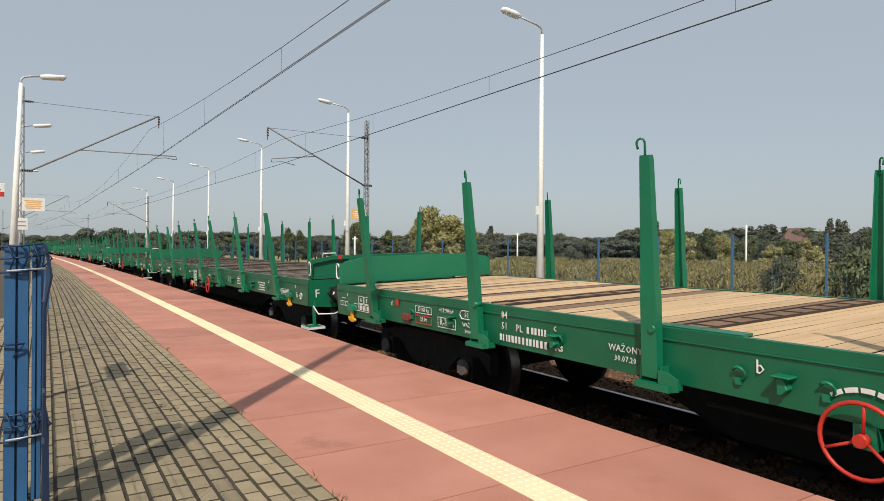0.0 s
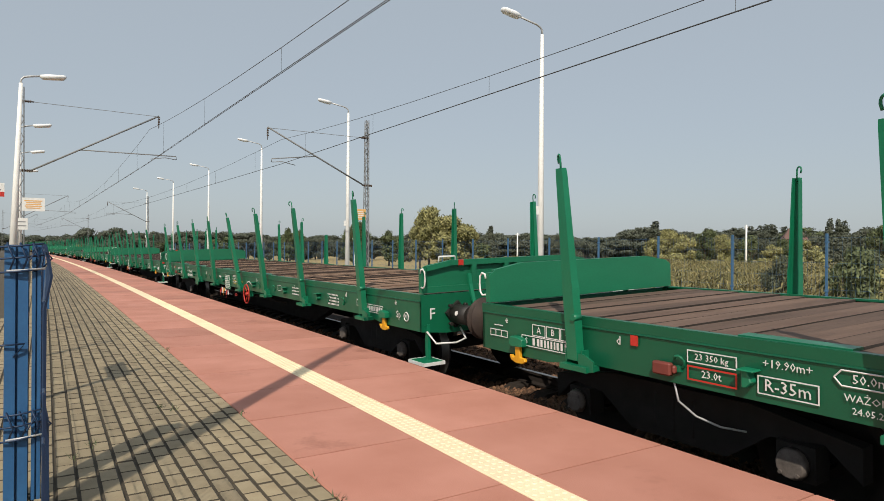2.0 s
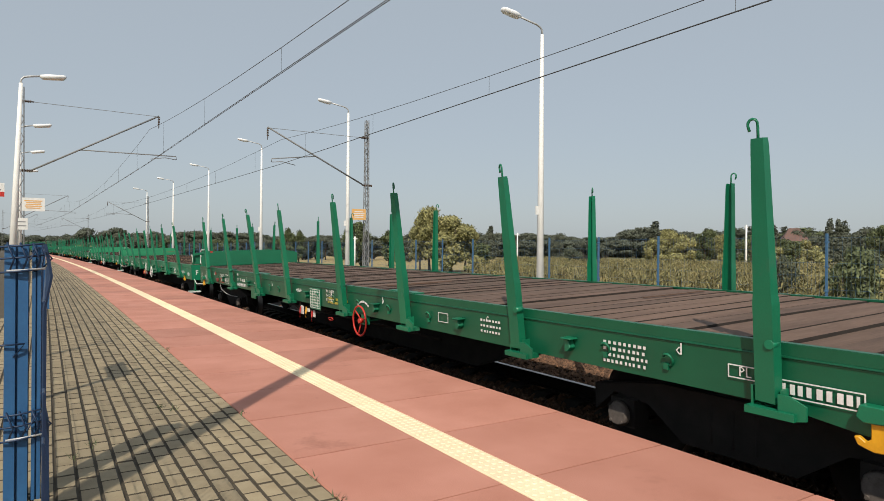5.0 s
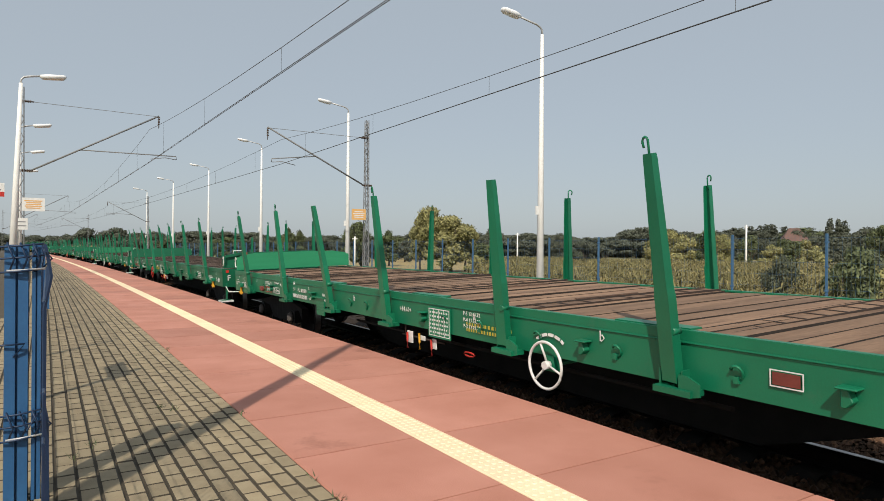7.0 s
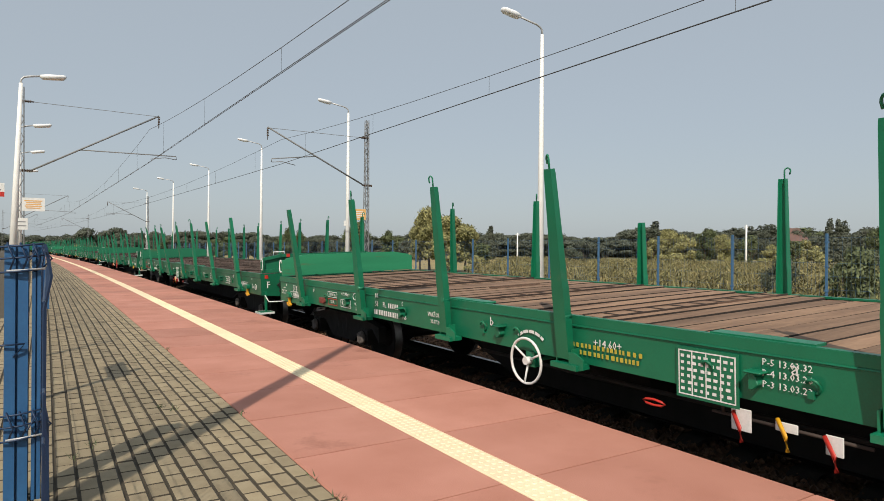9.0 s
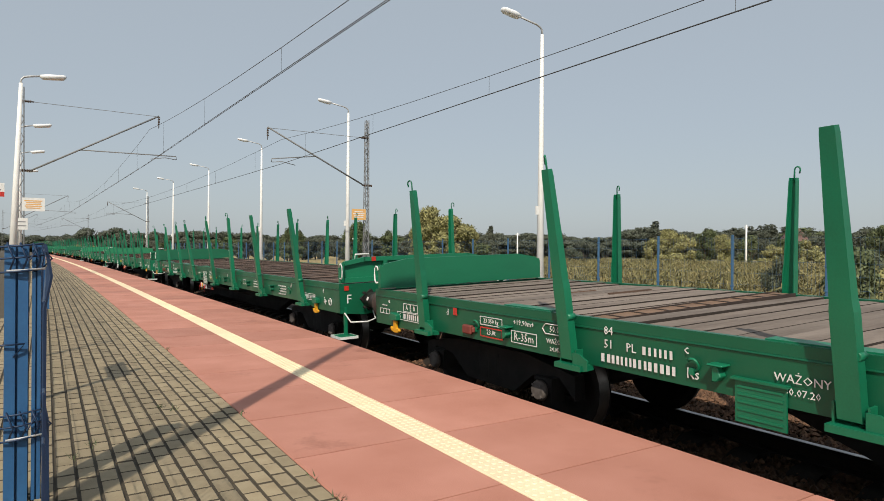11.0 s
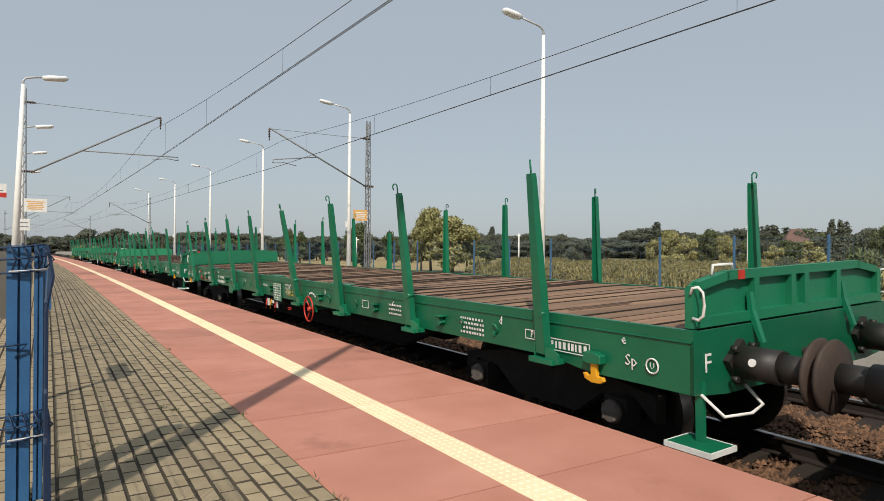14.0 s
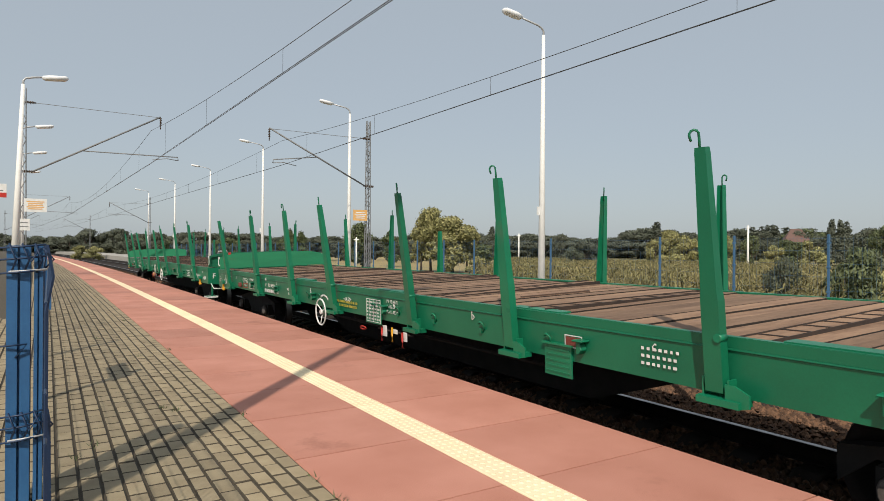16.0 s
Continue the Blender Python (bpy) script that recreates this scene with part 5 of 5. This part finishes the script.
for row in (("autumn", 762, 74, 357, 0.85), ("autumn", 800, 72, 374, 1.3), ("autumn", 745, 76, 388, 0.85), ("autumn", 825, 75, 390, 1.0), ("mixed", 785, 71, 396, 1.3),
            ("green", 628, 78, 388, 0.9), ("dark", 640, 80, 402, 0.9), ("tall", 690, 95, 408, 1.2), ("dark", 865, 150, 405, 0.9), ("pine", 870, 160, 400, 1.2),
            ("dark", 990, 120, 404, 0.9), ("dark", 1035, 62, 412, 0.85), ("grey", 1015, 58, 425, 1.0), ("dark", 1065, 64, 425, 1.2),
            ("autumn", 1185, 88, 400, 1.0), ("mixed", 1215, 80, 404, 1.0), ("green", 1250, 92, 402, 1.0), ("mixed", 1160, 84, 412, 1.0), ("autumn", 1285, 88, 410, 0.9),
            ("dark", 1310, 140, 393, 0.8), ("dark", 1350, 150, 399, 0.9), ("green", 1330, 100, 412, 0.9), ("mixed", 1370, 90, 425, 1.2), ("dark", 1414, 190, 397, 0.8), ("dark", 1450, 160, 407, 0.9),
            ("pine", 1472, 130, 387, 0.9), ("pine", 1487, 130, 388, 0.9), ("pine", 1499, 140, 391, 0.8), ("dark", 1535, 120, 390, 0.9), ("green", 1562, 110, 393, 0.8), ("dark", 1600, 110, 390, 1.0),
            ("mixed", 1450, 60, 430, 1.2), ("green", 1385, 120, 420, 1.2), ("mixed", 1432, 118, 416, 1.2), ("green", 1408, 110, 424, 1.3), ("grey", 1388, 23, 430, 0.62), ("grey", 1372, 24, 452, 0.7), ("green", 1520, 21, 425, 0.62), ("mixed", 1545, 23, 440, 0.75), ("green", 1495, 24, 455, 0.7), ("grey", 1560, 25, 425, 0.7),
            ("dark", 158, 170, 395, 1.15), ("dark", 205, 165, 394, 1.1), ("dark", 148, 172, 400, 1.0), ("dark", 215, 168, 399, 1.0), ("dark", 120, 190, 408, 0.8), ("dark", 185, 200, 408, 0.9), ("dark", 275, 165, 402, 0.7), ("dark", 322, 160, 403, 0.7), ("dark", 250, 210, 406, 0.9),
            ("tall", 510, 110, 404, 1.0), ("tall", 530, 112, 408, 1.0), ("mixed", 140, 120, 428, 1.5), ("mixed", 165, 112, 430, 1.6), ("green", 850, 70, 428, 1.4), ("mixed", 845, 60, 446, 1.4),
            ("dark", 90, 260, 412, 1.2), ("dark", 60, 240, 414, 1.2), ("dark", 35, 230, 410, 1.2), ("dark", -10, 220, 405, 1.2)):
    plant(*row)
# the line of woods behind everything
rt = random.Random(8)
for k in range(112):
    px = -40 + k * 15 + rt.uniform(-8, 8)
    top = 411 + 4 * math.sin(px * 0.013) + rt.uniform(-5, 3)
    if 1085 < px < 1200:
        top -= 22 * math.sin((px - 1085) / 115 * math.pi)
    if px > 1200:
        top -= 6
    plant(rt.choice(("dark", "dark", "pine", "green")) if px > 1085 else "dark", px, rt.uniform(215, 260), top, 1.6)
for k in range(84):
    plant("dark", -30 + k * 20 + rt.uniform(-5, 5), rt.uniform(190, 212), 422 + rt.uniform(-3, 4), 2.3)
for k in range(34):
    px = 225 + k * 17 + rt.uniform(-6, 6)
    plant(rt.choice(("green", "dark", "dark")), px, rt.uniform(120, 150), 418 + rt.uniform(-4, 5), 1.25)

# the far house with its red roof among the trees
p, _ = sight(1408, 190)
e = thing("house", "far house with a red hipped roof among trees", "house", at=Matrix.Translation((p.x, p.y, -1.2)) @ pose(0, 0, 0, 0, 0, -52) @ Matrix.Diagonal((0.8, 0.8, 1.2, 1)))
q = bmesh.new()
cube(q, -3.6, 3.6, -3.2, 3.2, 0, 4.6)
part("wall", q, PLASTER, e)
q = bmesh.new()
v = [q.verts.new(c) for c in ((-4.1, -3.7, 4.5), (4.1, -3.7, 4.5), (4.1, 3.7, 4.5), (-4.1, 3.7, 4.5), (-1.5, 0, 7.4), (1.5, 0, 7.4))]
for f in ((0, 1, 5, 4), (1, 2, 5), (2, 3, 4, 5), (3, 0, 4), (3, 2, 1, 0)):
    q.faces.new([v[i] for i in f])
part("roof", q, ROOF, e, "red tiled hipped roof")
for x in (-2.2, 0, 2.2):
    q = bmesh.new()
    cube(q, x - 0.6, x + 0.6, -3.26, -3.2, 2.6, 4.0)
    part("window", q, BLACK, e)


# ---- movement ----
# seconds and how far the train has run past its even pace, in metres
PACE = [(0.0, .1), (1.0, .05), (2.0, .08), (3.0, .12), (4.0, .13), (6.5, .2), (7.0, .2), (7.5, -.42), (8.0, -.44), (8.5, -.42), (9.0, -.33), (11.5, .05), (12.0, .08),
        (12.5, .13), (13.0, .24), (13.5, .34), (14.0, .45), (14.5, .5), (15.0, .6), (15.5, .7), (16.0, .75)]


def run(t):
    for (t0, d0), (t1, d1) in zip(PACE, PACE[1:]):
        if t <= t1:
            return SPEED * t + d0 + (d1 - d0) * (t - t0) / (t1 - t0)
    return SPEED * t


def motions():
    times = [k * 0.5 for k in range(33)]
    for n, w in enumerate(WAGONS):
        mid = 9.25 + 19.9 * n - BODY
        walk(w, [(t, track_frame(TX, TZ, mid - run(t))) for t in times])
    for w in WAGONS:
        for bogie in [o for o in w.children if o.name.startswith("bogie")]:
            for ws in [o for o in bogie.children if o.name.startswith("wheelset")]:
                p = ws.matrix_basis.translation.copy()
                walk(ws, [(k / FPS, Matrix.Translation(p) @ Euler((run(k / FPS) / R_W, 0, 0)).to_matrix().to_4x4()) for k in range(int(16 * FPS) + 1)])


motions()
